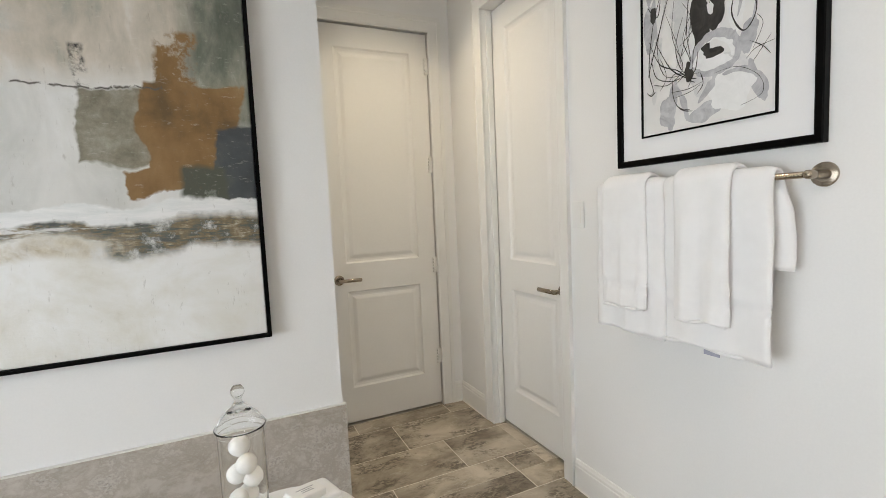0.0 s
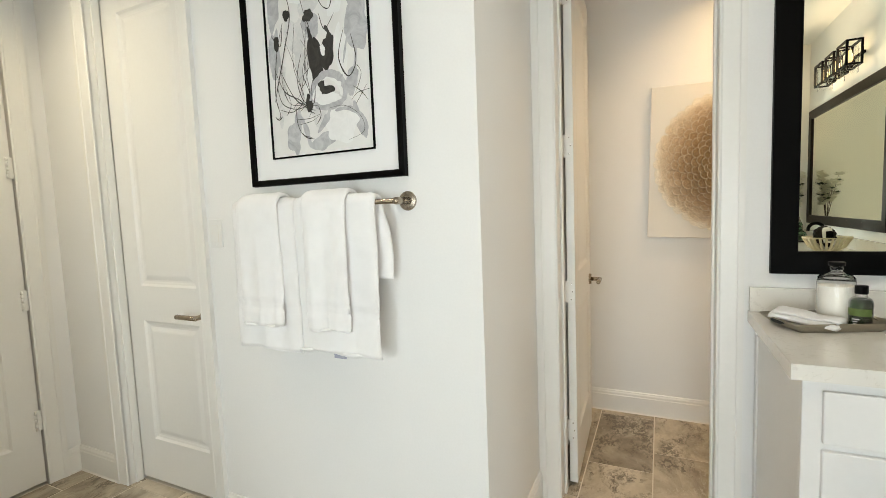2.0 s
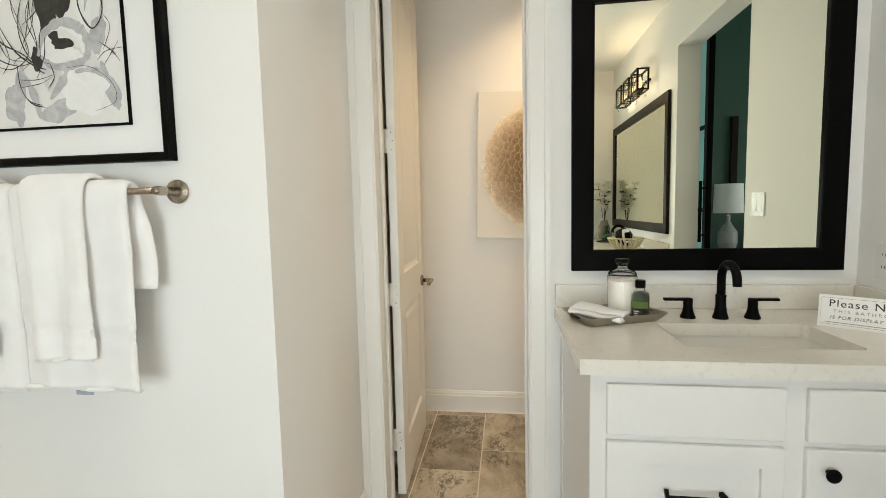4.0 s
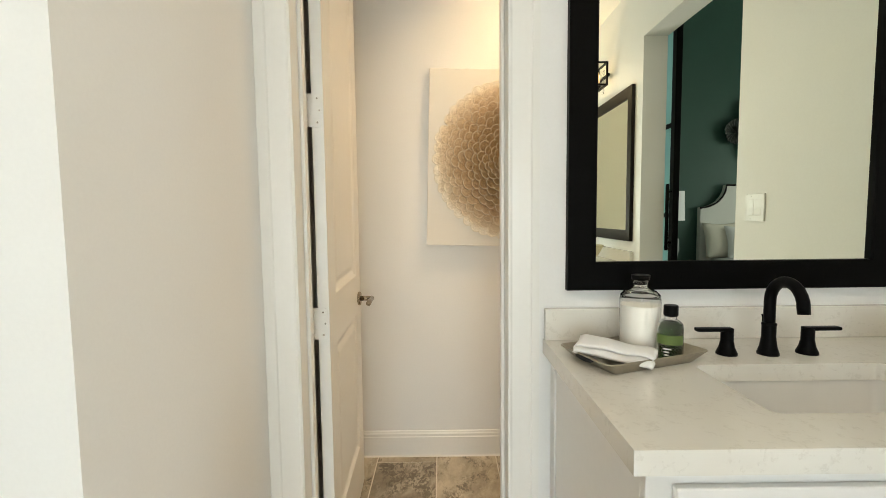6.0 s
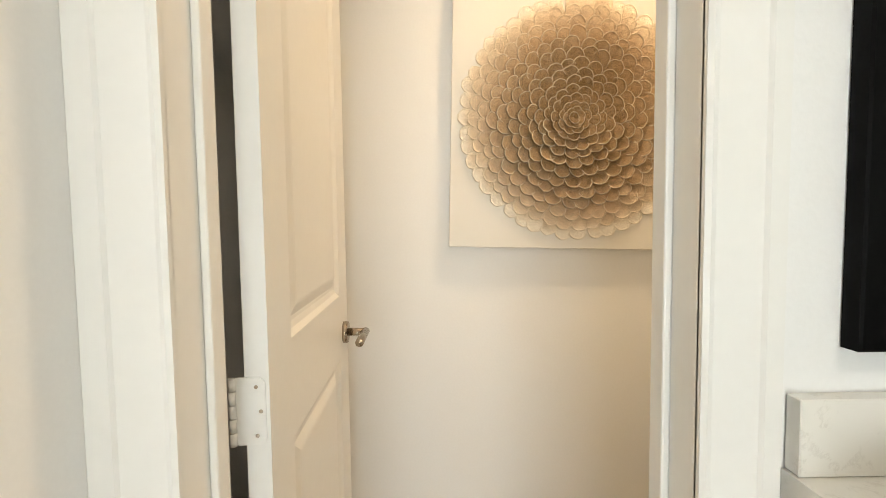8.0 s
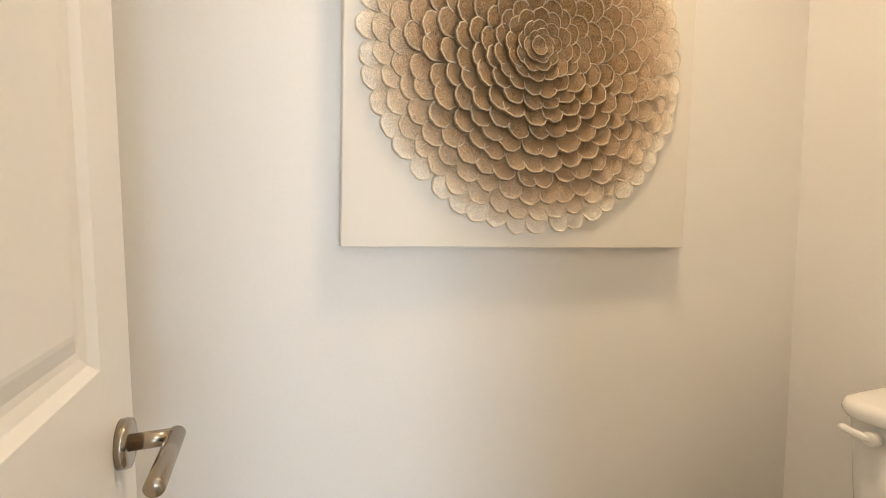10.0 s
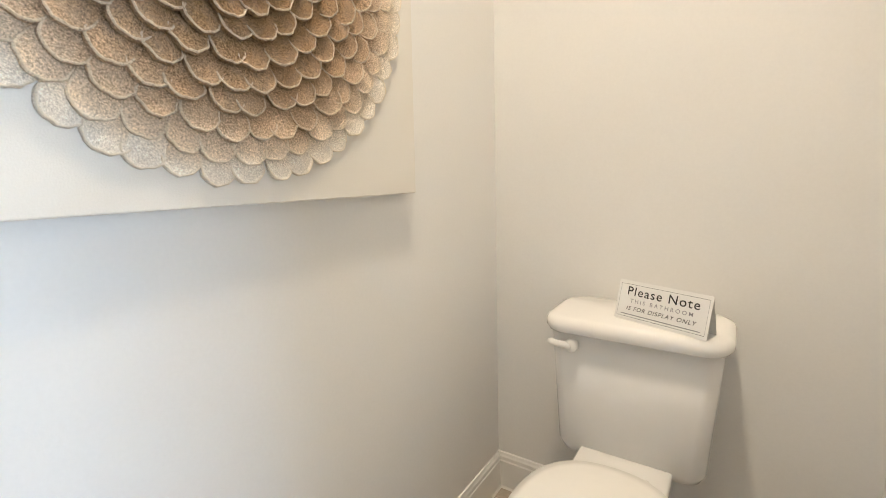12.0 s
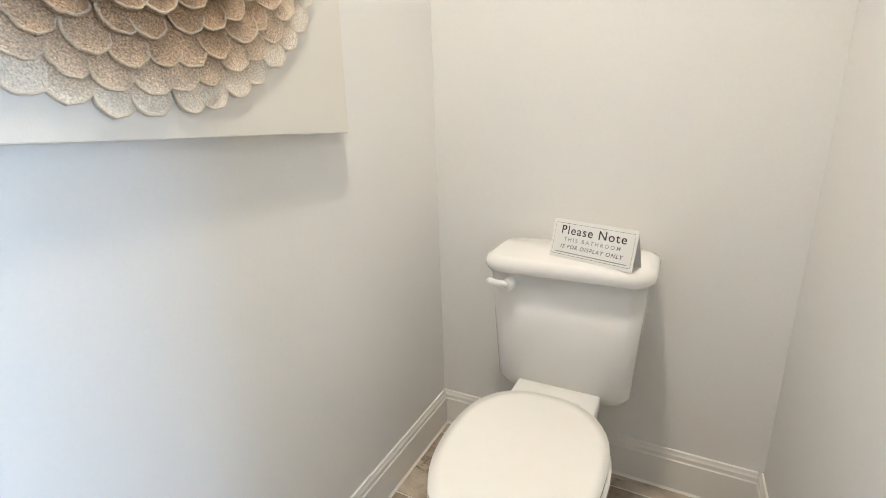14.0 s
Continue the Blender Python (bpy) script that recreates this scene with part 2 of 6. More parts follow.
BULB = glow("warm_bulb", (1.0, 0.62, 0.28), 1.4)
LENS = glow("lamp_lens", (1.0, 0.86, 0.66), 5)

# ---------------------------------------------------------------- mesh helpers


def part(name, bm, mat, parent=None, label="", smooth=False, m=None):
    """Links a bmesh as one mesh object, under a thing or a part when one is given."""
    me = bpy.data.meshes.new(name)
    bmesh.ops.recalc_face_normals(bm, faces=bm.faces)
    bm.to_mesh(me)
    bm.free()
    me.materials.append(mat)
    if smooth:
        me.polygons.foreach_set("use_smooth", [True] * len(me.polygons))
    ob = new(name, me)
    if m is not None:
        ob.matrix_basis = m
    if parent is not None:
        ob.parent = parent
    if label:
        ob["label"] = label
    return ob


def thing(name, label, category, m=None, group="", kind=""):
    ob = new(name)
    ob.empty_display_size = 0.05
    if m is not None:
        ob.matrix_basis = m
    return tagged(ob, label, category, group, kind)


def box(x0, x1, y0, y1, z0, z1, bevel=0.0, seg=2, bm=None):
    own = bmesh.new()
    bmesh.ops.create_cube(own, size=1)
    for v in own.verts:
        v.co = (x0 if v.co.x < 0 else x1, y0 if v.co.y < 0 else y1, z0 if v.co.z < 0 else z1)
    if bevel:
        bmesh.ops.bevel(own, geom=own.edges[:], offset=bevel, segments=seg, profile=0.5, affect="EDGES")
    return join(bm, own)


def join(bm, own):
    if bm is None:
        return own
    me = bpy.data.meshes.new("tmp")
    own.to_mesh(me)
    own.free()
    bm.from_mesh(me)
    bpy.data.meshes.remove(me)
    return bm


def tube(points, radius, seg=12, bm=None, cap=True):
    """A round bar along points; radius is one number or one for each point."""
    bm = bm or bmesh.new()
    pts = [Vector(p) for p in points]
    radii = radius if isinstance(radius, (list, tuple)) else [radius] * len(pts)
    rings, side = [], None
    for i, p in enumerate(pts):
        d = (pts[min(i + 1, len(pts) - 1)] - pts[max(i - 1, 0)]).normalized()
        if side is None:
            side = d.orthogonal().normalized()
        side = (side - d * side.dot(d)).normalized()
        up = d.cross(side)
        rings.append([bm.verts.new(p + radii[i] * (math.cos(a) * side + math.sin(a) * up)) for a in (2 * math.pi * k / seg for k in range(seg))])
    for a, b in zip(rings, rings[1:]):
        for k in range(seg):
            bm.faces.new((a[k], a[(k + 1) % seg], b[(k + 1) % seg], b[k]))
    if cap:
        bm.faces.new(rings[0]), bm.faces.new(rings[-1])
    return bm


def lathe(profile, seg=32, bm=None, at=(0, 0, 0), close=True):
    """A turned body: profile rows of (radius, height)."""
    bm = bm or bmesh.new()
    o = Vector(at)
    rings = []
    held = [profile[0]]
    for (r0, z0), (r1, z1) in zip(profile, profile[1:]):
        ln = math.hypot(r1 - r0, z1 - z0)
        if ln > 0.012:                      # support rings keep long straight runs straight under smooth shading
            e = 0.0012 / ln
            held += [(r0 + (r1 - r0) * q, z0 + (z1 - z0) * q) for q in ((e,) if r0 else ()) + ((1 - e,) if r1 else ())]
        held.append((r1, z1))
    profile = held
    for r, z in profile:
        rings.append([bm.verts.new(o + Vector((r * math.cos(a), r * math.sin(a), z))) for a in (2 * math.pi * k / seg for k in range(seg))])
    for a, b in zip(rings, rings[1:]):
        for k in range(seg):
            bm.faces.new((a[k], a[(k + 1) % seg], b[(k + 1) % seg], b[k]))
    if close:
        bm.faces.new(rings[0]), bm.faces.new(rings[-1])
    else:
        ends = [v for ring, (r, _) in zip(rings, profile) if r == 0 for v in ring]
        bmesh.ops.remove_doubles(bm, verts=ends, dist=1e-6)
    return bm


def loft(rings, cap=True, bm=None):
    bm = bm or bmesh.new()
    rows = [[bm.verts.new(p) for p in r] for r in rings]
    n = len(rows[0])
    for a, b in zip(rows, rows[1:]):
        for k in range(n):
            bm.faces.new((a[k], a[(k + 1) % n], b[(k + 1) % n], b[k]))
    if cap:
        bm.faces.new(rows[0]), bm.faces.new(rows[-1])
    return bm


def rounded_rect(cx, cy, hx, hy, r, z, n=6):
    pts = []
    for sx, sy, a0 in ((1, 1, 0), (-1, 1, 90), (-1, -1, 180), (1, -1, 270)):
        for k in range(n + 1):
            a = radians(a0 + 90 * k / n)
            pts.append((cx + sx * (hx - r) + r * math.cos(a), cy + sy * (hy - r) + r * math.sin(a), z))
    return pts


def text_mesh(body, size, mat, parent, m, name="lettering", spacing=1.0, shear=0.0):
    cu = bpy.data.curves.new("text", "FONT")
    cu.body, cu.size, cu.align_x, cu.align_y, cu.space_character, cu.shear = body, size, "CENTER", "CENTER", spacing, shear
    cu.offset = size * 0.004
    tmp = bpy.data.objects.new("text", cu)
    scene.collection.objects.link(tmp)
    me = bpy.data.meshes.new_from_object(tmp.evaluated_get(bpy.context.evaluated_depsgraph_get()))
    bpy.data.objects.remove(tmp)
    me.materials.clear()
    me.materials.append(mat)
    ob = new(name, me)
    ob.matrix_basis, ob.parent = m, parent
    return ob


# ---------------------------------------------------------------- structure
CEIL_Z = 2.78


def wall(name, label, boxes, mat=WALL):
    bm = bmesh.new()
    for b in boxes:
        box(*b, bm=bm)
    return tagged(part(name, bm, mat), label, "wall", kind="structure")


wall("wall_towel", "white painted wall behind the towel bar", [
    (2.735, 2.855, 0.343, 1.60, 0, CEIL_Z), (2.735, 2.855, 1.60, 2.27, 2.43, CEIL_Z), (2.735, 2.855, 2.27, 2.79, 0, CEIL_Z)])
wall("wall_return", "white painted return wall beside the toilet room door", [(2.855, 3.405, 0.343, 0.47, 0, CEIL_Z)])
wall("wall_hall_end", "white painted wall around the hall door", [
    (1.61, 1.85, 2.673, 2.79, 0, CEIL_Z), (1.85, 2.595, 2.673, 2.79, 2.425, CEIL_Z), (2.595, 2.735, 2.673, 2.79, 0, CEIL_Z)])
wall("wall_hall_side", "white painted side wall of the short hall", [(1.61, 1.73, 1.89, 2.673, 0, CEIL_Z)])
wall("wall_art", "white painted wall behind the large abstract painting", [(-0.46, 1.73, 1.77, 1.89, 0, CEIL_Z)])
wall("wall_window", "white painted wall with the bathroom window", [
    (-0.46, -0.34, -1.467, -0.72, 0, CEIL_Z), (-0.46, -0.34, 1.02, 1.77, 0, CEIL_Z),
    (-0.46, -0.34, -0.72, 1.02, 0, 0.32), (-0.46, -0.34, -0.72, 1.02, 1.78, CEIL_Z)])
wall("wall_bedroom_side", "white painted wall with the bedroom opening", [
    (-0.46, 1.62, -1.622, -1.467, 0, CEIL_Z), (1.62, 2.603, -1.622, -1.467, 2.39, CEIL_Z), (2.603, 3.46, -1.622, -1.467, 0, CEIL_Z)])
wall("wall_vanity", "white painted wall behind the vanity and around the toilet room door", [
    (3.405, 3.46, -1.467, -0.352, 0, CEIL_Z), (3.405, 3.46, -0.352, 0.264, 2.418, CEIL_Z), (3.405, 3.46, 0.264, 0.47, 0, CEIL_Z)])
wall("wall_wc_far", "white painted far wall of the toilet room", [(4.45, 4.57, -1.525, 0.47, 0, CEIL_Z)])
wall("wall_wc_back", "white painted wall behind the toilet", [(3.46, 4.45, -1.525, -1.405, 0, CEIL_Z)])
wall("wall_wc_side", "white painted side wall of the toilet room", [(3.46, 4.45, 0.33, 0.47, 0, CEIL_Z)])
wall("wall_closet_inner", "plain wall inside the closet behind its door", [(2.857, 2.90, 1.45, 2.45, 0, CEIL_Z)])
wall("wall_hall_outer", "plain wall beyond the hall door", [(1.73, 2.735, 2.792, 2.85, 0, CEIL_Z)])
ceil = tagged(part("ceiling", box(-0.46, 4.57, -1.622, 2.79, CEIL_Z, CEIL_Z + 0.12), CEIL), "flat white painted ceiling", "ceiling", kind="structure")
floor = tagged(part("floor", box(-0.46, 4.57, -1.622, 2.79, -0.12, -0.0018), GROUT), "travertine-look floor tiles with beige grout", "floor", kind="structure")

# bedroom shell, seen in the vanity mirror through the opening
wall("wall_green", "dark green painted bedroom wall behind the bed", [(-1.78, -1.66, -6.7, -1.622, 0, 4.3)], GREEN_WALL)
wall("wall_bedroom_far", "bedroom wall with an added, unseen window", [
    (-1.66, -0.5, -6.82, -6.7, 0, 4.3), (1.7, 3.7, -6.82, -6.7, 0, 4.3), (-0.5, 1.7, -6.82, -6.7, 0, 0.9), (-0.5, 1.7, -6.82, -6.7, 2.5, 4.3)])
wall("wall_bedroom_right", "plain bedroom side wall", [(3.7, 3.82, -6.82, -1.622, 0, 4.3)])
wall("wall_bedroom_upper", "bedroom wall above and beside the bathroom", [(-1.66, -0.46, -1.622, -1.5, 0, 4.3), (-0.46, 3.7, -1.622, -1.5, CEIL_Z + 0.12, 4.3), (3.46, 3.7, -1.66, -1.626, 0, 4.3)])
tagged(part("ceiling_bedroom", box(-1.78, 3.82, -6.82, -1.5, 4.3, 4.4), CEIL), "flat white bedroom ceiling", "ceiling", kind="structure")
tagged(part("floor_bedroom", box(-1.78, 3.82, -6.82, -1.622, -0.12, 0.0), CARPET), "beige bedroom carpet", "floor", kind="structure")


def window(name, label, m, w, h):
    """Frame, sill and two panes, in a local plane: x across, z up, glass at y = 0."""
    ob = thing(name, label, "window", m, kind="structure")
    fr = bmesh.new()
    for b in ((0, 0.05, 0, h), (w - 0.05, w, 0, h), (0.05, w - 0.05, 0, 0.05), (0.05, w - 0.05, h - 0.05, h), (w / 2 - 0.025, w / 2 + 0.025, 0.05, h - 0.05)):
        box(b[0], b[1], -0.03, 0.03, b[2], b[3], 0.004, 1, fr)
    part("window_frame", fr, TRIM, ob)
    for x0, x1 in ((0.05, w / 2 - 0.025), (w / 2 + 0.025, w - 0.05)):
        p = part("pane", box(x0, x1, -0.003, 0.003, 0.05, h - 0.05), GLASS, ob)
        p.visible_shadow = False
    return ob


window("window_1", "white framed bathroom window", pose(-0.40, -0.72, 0.32, 0, 0, 90), 1.74, 1.46)
# added opening for the bedroom fill; no window is seen on this wall
window("window_2", "white framed bedroom window, added out of view", pose(-0.5, -6.76, 0.9), 2.2, 1.6)


# ---------------------------------------------------------------- trim
def baseboard(a, b, n, h=0.135, t=0.013):
    """A baseboard from a to b on the floor, n the unit way out of the wall, with a stepped, rounded top and a caulk line."""
    a, b, n = Vector((*a, 0)), Vector((*b, 0)), Vector((*n, 0))
    prof = [(0, 0.002), (t, 0.002), (t, h - 0.032), (t - 0.003, h - 0.028), (t - 0.003, h - 0.016), (t - 0.006, h - 0.010), (t - 0.008, h - 0.002), (0.002, h), (0, h)]
    bm = loft([[p + n * u + Vector((0, 0, z)) for u, z in prof] for p in (a, b)])
    ob = tagged(part("baseboard", bm, TRIM), "white moulded baseboard with a stepped top edge", "baseboard", kind="structure")
    ck = loft([[p + n * u + Vector((0, 0, z)) for u, z in ((t, 0.0), (t + 0.006, 0.0), (t, 0.006))] for p in (a, b)])
    part("caulk", ck, CAULK, ob)
    return ob


for a, b, n in (((2.735, 0.330), (2.735, 1.535), (-1, 0)), ((2.735, 2.335), (2.735, 2.673), (-1, 0)), ((2.722, 0.343), (3.385, 0.343), (0, -1)),
                ((4.45, -1.392), (4.45, 0.317), (-1, 0)), ((3.473, -1.405), (4.45, -1.405), (0, 1)), ((3.46, -1.405), (3.46, -0.45), (1, 0)),
                ((3.55, 0.33), (4.437, 0.33), (0, -1)), ((2.67, 2.673), (2.722, 2.673), (0, -1)), ((1.73, 1.79), (1.73, 2.66), (1, 0)),
                ((2.70, -1.467), (2.81, -1.467), (0, 1)), ((-0.34, -0.86), (-0.34, 1.77), (1, 0))):
    baseboard(a, b, n)


def casing(name, m, w, h, left=0.092, right=0.092, t=0.019):
    """Door casing in a local plane: opening from x 0 to w, the wall at y = 0, proud towards -y. Stepped back-band and bead."""
    ob = thing(name, "white painted door casing with a stepped profile", "door casing", m, kind="structure")
    prof = [(0.0, 0.0), (0.0, 0.010), (0.006, 0.013), (0.012, 0.011), (0.05, 0.014), (0.062, 0.015), (0.066, t), (1.0, t), (1.0, 0.0)]

    def leg(x_in, sgn, width):
        rows = []
        for z in (0.0, h + 0.004):
            zz = [z if z == 0 else h + (u if u < 1 else width) for u, _ in prof]
            rows.append([(x_in + sgn * (u if u < 1 else width), -v, q) for (u, v), q in zip(prof, zz)])
        return loft(rows)
    if left:
        part("casing_leg", leg(0.0, -1, left), TRIM, ob)
    if right:
        part("casing_leg", leg(w, 1, right), TRIM, ob)
    head = []
    for end in (0, 1):
        head.append([((-(u if u < 1 else max(left, 0.02)) if end == 0 else w + (u if u < 1 else max(right, 0.02))), -v, h + (u if u < 1 else 0.092)) for u, v in prof])
    part("casing_head", loft(head), TRIM, ob)
    return ob


casing("trim_door_hall", pose(1.865, 2.673, 0), 0.715, 2.412, 0.085, 0.088)
casing("trim_door_closet", pose(2.735, 2.255, 0, 0, 0, -90), 0.64, 2.412, 0.085, 0.072)
casing("trim_door_wc", pose(3.405, 0.248, 0, 0, 0, -90), 0.583, 2.402, 0.0945, 0.085)


def jamb(name, m, w, h, d, stop):
    """Jamb boards lining an opening, local x across, y into the wall, with a door stop."""
    ob = thing(name, "white painted door jamb with a stop", "door jamb", m, kind="structure")
    for x0, x1, s0, s1 in ((-0.016, 0, 0, 0.011), (w, w + 0.016, w - 0.011, w)):
        part("jamb_side", box(x0, x1, -0.004, d, 0, h + 0.016, 0.001, 1), TRIM, ob)
        part("door_stop", box(s0, s1, stop, stop + 0.035, 0, h - 0.002, 0.003, 2), TRIM, ob)
    part("jamb_head", box(0, w, -0.004, d, h, h + 0.016), TRIM, ob)
    return ob


jamb("trim_jamb_wc", pose(3.405, 0.248, 0, 0, 0, -90), 0.583, 2.402, 0.104, 0.055)
jamb("trim_jamb_closet", pose(2.735, 2.255, 0, 0, 0, -90), 0.64, 2.412, 0.12, 0.025)
jamb("trim_jamb_hall", pose(1.865, 2.673, 0), 0.715, 2.412, 0.117, 0.045)
for y0, y1 in ((-0.44, -0.352), (0.264, 0.328)):
    tagged(part("trim_wc_inner", box(3.462, 3.507, y0, y1, 0, 2.48, 0.004), TRIM), "white painted casing inside the toilet room", "door casing", kind="structure")


# ---------------------------------------------------------------- doors
def panel_ring(bm, x0, x1, z0, z1, y, s):
    """A recessed, raised-field panel on one side of a leaf; s is the way into the leaf."""
    rows = []
    for off, d in ((0, 0), (0.010, 0.008), (0.022, 0.011), (0.030, 0.011), (0.048, 0.005), (0.054, 0.004)):
        rows.append([(x0 + off, y + s * d, z0 + off), (x1 - off, y + s * d, z0 + off), (x1 - off, y + s * d, z1 - off), (x0 + off, y + s * d, z1 - off)])
    vs = [[bm.verts.new(p) for p in r] for r in rows]
    for a, b in zip(vs, vs[1:]):
        for k in range(4):
            bm.faces.new((a[k], a[(k + 1) % 4], b[(k + 1) % 4], b[k]))
    bm.faces.new(vs[-1])


def lever_handle(parent, x, z, way, y, out):
    """Round rose, neck and straight lever in brushed nickel; out is the way off the leaf."""
    h = part("door_handle", tube([(x, y, z), (x, y + out * 0.006, z), (x, y + out * 0.012, z), (x, y + out * 0.0125, z)], [0.030, 0.0305, 0.0295, 0.02], 32), NICKEL, parent, "brushed nickel lever handle on a round rose", True)
    part("neck", tube([(x, y + out * 0.008, z), (x, y + out * 0.062, z)], 0.0105, 20), NICKEL, h, "", True)
    part("lever", tube([(x - way * 0.009, y + out * 0.060, z), (x - way * 0.006, y + out * 0.060, z), (x + way * 0.121, y + out * 0.060, z), (x + way * 0.124, y + out * 0.060, z)], [0.006, 0.0108, 0.0108, 0.0088], 20), NICKEL, h, "", True)


def door(name, label, m, w, h, handle_x, way, faces=(-1, 1), t=0.035, handle_z=0.875):
    """A two-panel moulded leaf: local x across, front face at y = 0 looking towards -y."""
    ob = thing(name, label, "door", m, kind="structure")
    s, top, lock0, lock1, bot = 0.115, 0.125, 0.815, 0.985, 0.215
    leaf = bmesh.new()
    for b in ((0, s, 0, h), (w - s, w, 0, h), (s, w - s, 0, bot), (s, w - s, lock0, lock1), (s, w - s, h - top, h)):
        box(b[0], b[1], 0, t, b[2], b[3], 0, 1, leaf)
    part("leaf", leaf, DOORP, ob)
    for z0, z1 in ((bot, lock0), (lock1, h - top)):
        bm = bmesh.new()
        panel_ring(bm, s, w - s, z0, z1, 0, 1)
        panel_ring(bm, s, w - s, z0, z1, t, -1)
        part("panel", bm, DOORP, ob)
    lever_handle(ob, handle_x, handle_z, way, 0, -1)
    if 1 in faces:
        lever_handle(ob, handle_x, handle_z, way, t, 1)
    return ob


door("door_1", "closed white two-panel hall door with a nickel lever", pose(1.869, 2.677, 0.018), 0.704, 2.384, 0.068, 1, (-1,), handle_z=0.889)
door("door_2", "closed white two-panel closet door with a nickel lever", pose(2.801, 2.249, 0.018, 0, 0, -90), 0.629, 2.386, 0.572, -1, (-1,), handle_z=0.866)
wc_turn = math.degrees(math.atan2(0.023, 0.66))
door3 = door("door_3", "white two-panel toilet room door standing open against the wall", pose(3.55, 0.203, 0.012, 0, 0, wc_turn), 0.672, 2.39, 0.612, -1, (-1,))


def hinge(parent, m, plate=0.029):
    """A leaf plate with rounded corners, three screws and a split knuckle; local x out over the plate, y the plate's normal, z up."""
    rr = [(x, 0.0, z) for x, z, _ in [(p[0], p[1], 0) for p in rounded_rect(plate / 2 - 0.010, 0, plate / 2 + 0.010, 0.05, 0.011, 0)]]
    h = part("hinge", loft([[(x, 0, z) for x, y, z in rr], [(x, -0.0022, z) for x, y, z in rr]]), TRIM, parent, "white painted butt hinge", m=m)
    for k in range(5):
        part("knuckle", tube([(-0.018, -0.003, -0.05 + 0.0202 * k), (-0.018, -0.003, -0.0315 + 0.0202 * k)], 0.0055, 12), TRIM, h, "", True)
    for x, z in ((0.016, 0.036), (0.022, 0.0), (0.016, -0.036)):
        part("screw", tube([(x, -0.0018, z), (x, -0.003, z)], 0.003, 10), CHROME, h)


for z in (0.265, 0.92, 1.575, 2.23):
    hinge(door3, pose(-0.0005, 0.034, z - 0.012, 0, 0, -90))
for z in (0.32, 0.93, 1.575, 2.19):
    hinge(bpy.data.objects["door_1"], pose(0.706, -0.002, z, 0, 0, 0), 0.016)
strike = tagged(part("strike_plate", box(3.470, 3.500, -0.3352, -0.3338, 0.86, 0.94, 0.0004, 1), NICKEL), "brushed nickel strike plate on the door jamb", "strike plate")


# ---------------------------------------------------------------- towel wall
def frame_bars(parent, w, h, width, depth, mat, y_front, name="frame_bar"):
    """Four mitred frame bars round a w x h opening in the local xz plane, front towards -y."""
    hw, hh = w / 2, h / 2
    prof = [(0.0, 0.006), (0.0, depth), (width, depth), (width, 0.004), (width - 0.003, 0.0), (0.004, 0.003)]
    corners = [(-1, -1), (1, -1), (1, 1), (-1, 1)]
    for k in range(4):
        rows = []
        for cx, cz in (corners[k], corners[(k + 1) % 4]):
            rows.append([(cx * (hw + u), y_front + v, cz * (hh + u)) for u, v in prof])
        part(name, loft(rows), mat, parent)


def ribbon(points, width, y, bm):
    """A flat brush stroke in the xz plane, thin at both ends."""
    pts = [Vector((p[0], 0, p[1])) for p in points]
    fine = []
    for i in range(len(pts) - 1):
        p0, p1, p2, p3 = pts[max(i - 1, 0)], pts[i], pts[i + 1], pts[min(i + 2, len(pts) - 1)]
        for k in range(7):
            t = k / 7
            fine.append(0.5 * ((2 * p1) + (p2 - p0) * t + (2 * p0 - 5 * p1 + 4 * p2 - p3) * t * t + (3 * p1 - p0 - 3 * p2 + p3) * t ** 3))
    fine.append(pts[-1])
    prev = None
    for i, p in enumerate(fine):
        d = (fine[min(i + 1, len(fine) - 1)] - fine[max(i - 1, 0)]).normalized()
        n = Vector((-d.z, 0, d.x))
        f = i / (len(fine) - 1)
        w = width * (0.25 + 0.75 * math.sin(math.pi * f) ** 0.5) * (0.75 + 0.5 * noise.noise((p.x * 40, i * 0.3, p.z * 40)))
        cur = (bm.verts.new(p + n * w + Vector((0, y, 0))), bm.verts.new(p - n * w + Vector((0, y, 0))))
        if prev:
            bm.faces.new((prev[0], prev[1], cur[1], cur[0]))
        prev = cur


def blob(cx, cz, rx, rz, y, bm, seed, turn=0.0, rough=0.25):
    n, vs = 40, []
    for k in range(n):
        a = 2 * math.pi * k / n
        r = 1 + rough * noise.noise((math.cos(a) * 1.6 + seed, math.sin(a) * 1.6, seed * 3.1)) * 1.6 + 0.06 * noise.noise((k * 1.3, seed, 0))
        x, z = rx * r * math.cos(a), rz * r * math.sin(a)
        c, s = math.cos(radians(turn)), math.sin(radians(turn))
        vs.append(bm.verts.new((cx + c * x - s * z, y, cz + s * x + c * z)))
    bm.faces.new(vs)


def wash(name, a, b, scale=18):
    m, nt, bs = material(name, a, 0.7)
    nt.links.new(ramp(nt, noise_tex(nt, coords(nt), scale, 6, 0.65, 1.5), [(0.35, a), (0.65, b)]), bs.inputs["Base Color"])
    return m


PAPER = wash("warm_art_paper", (0.74, 0.73, 0.71), (0.80, 0.79, 0.77), 6)
GREY_WASH = wash("grey_paint_wash", (0.38, 0.38, 0.40), (0.56, 0.56, 0.57))
PALE_WASH = wash("pale_grey_wash", (0.60, 0.60, 0.60), (0.76, 0.75, 0.73))
WHITE_WASH = wash("white_gouache", (0.78, 0.78, 0.77), (0.84, 0.84, 0.83))
BLACK_WASH = wash("charcoal_paint", (0.020, 0.018, 0.016), (0.05, 0.045, 0.04))

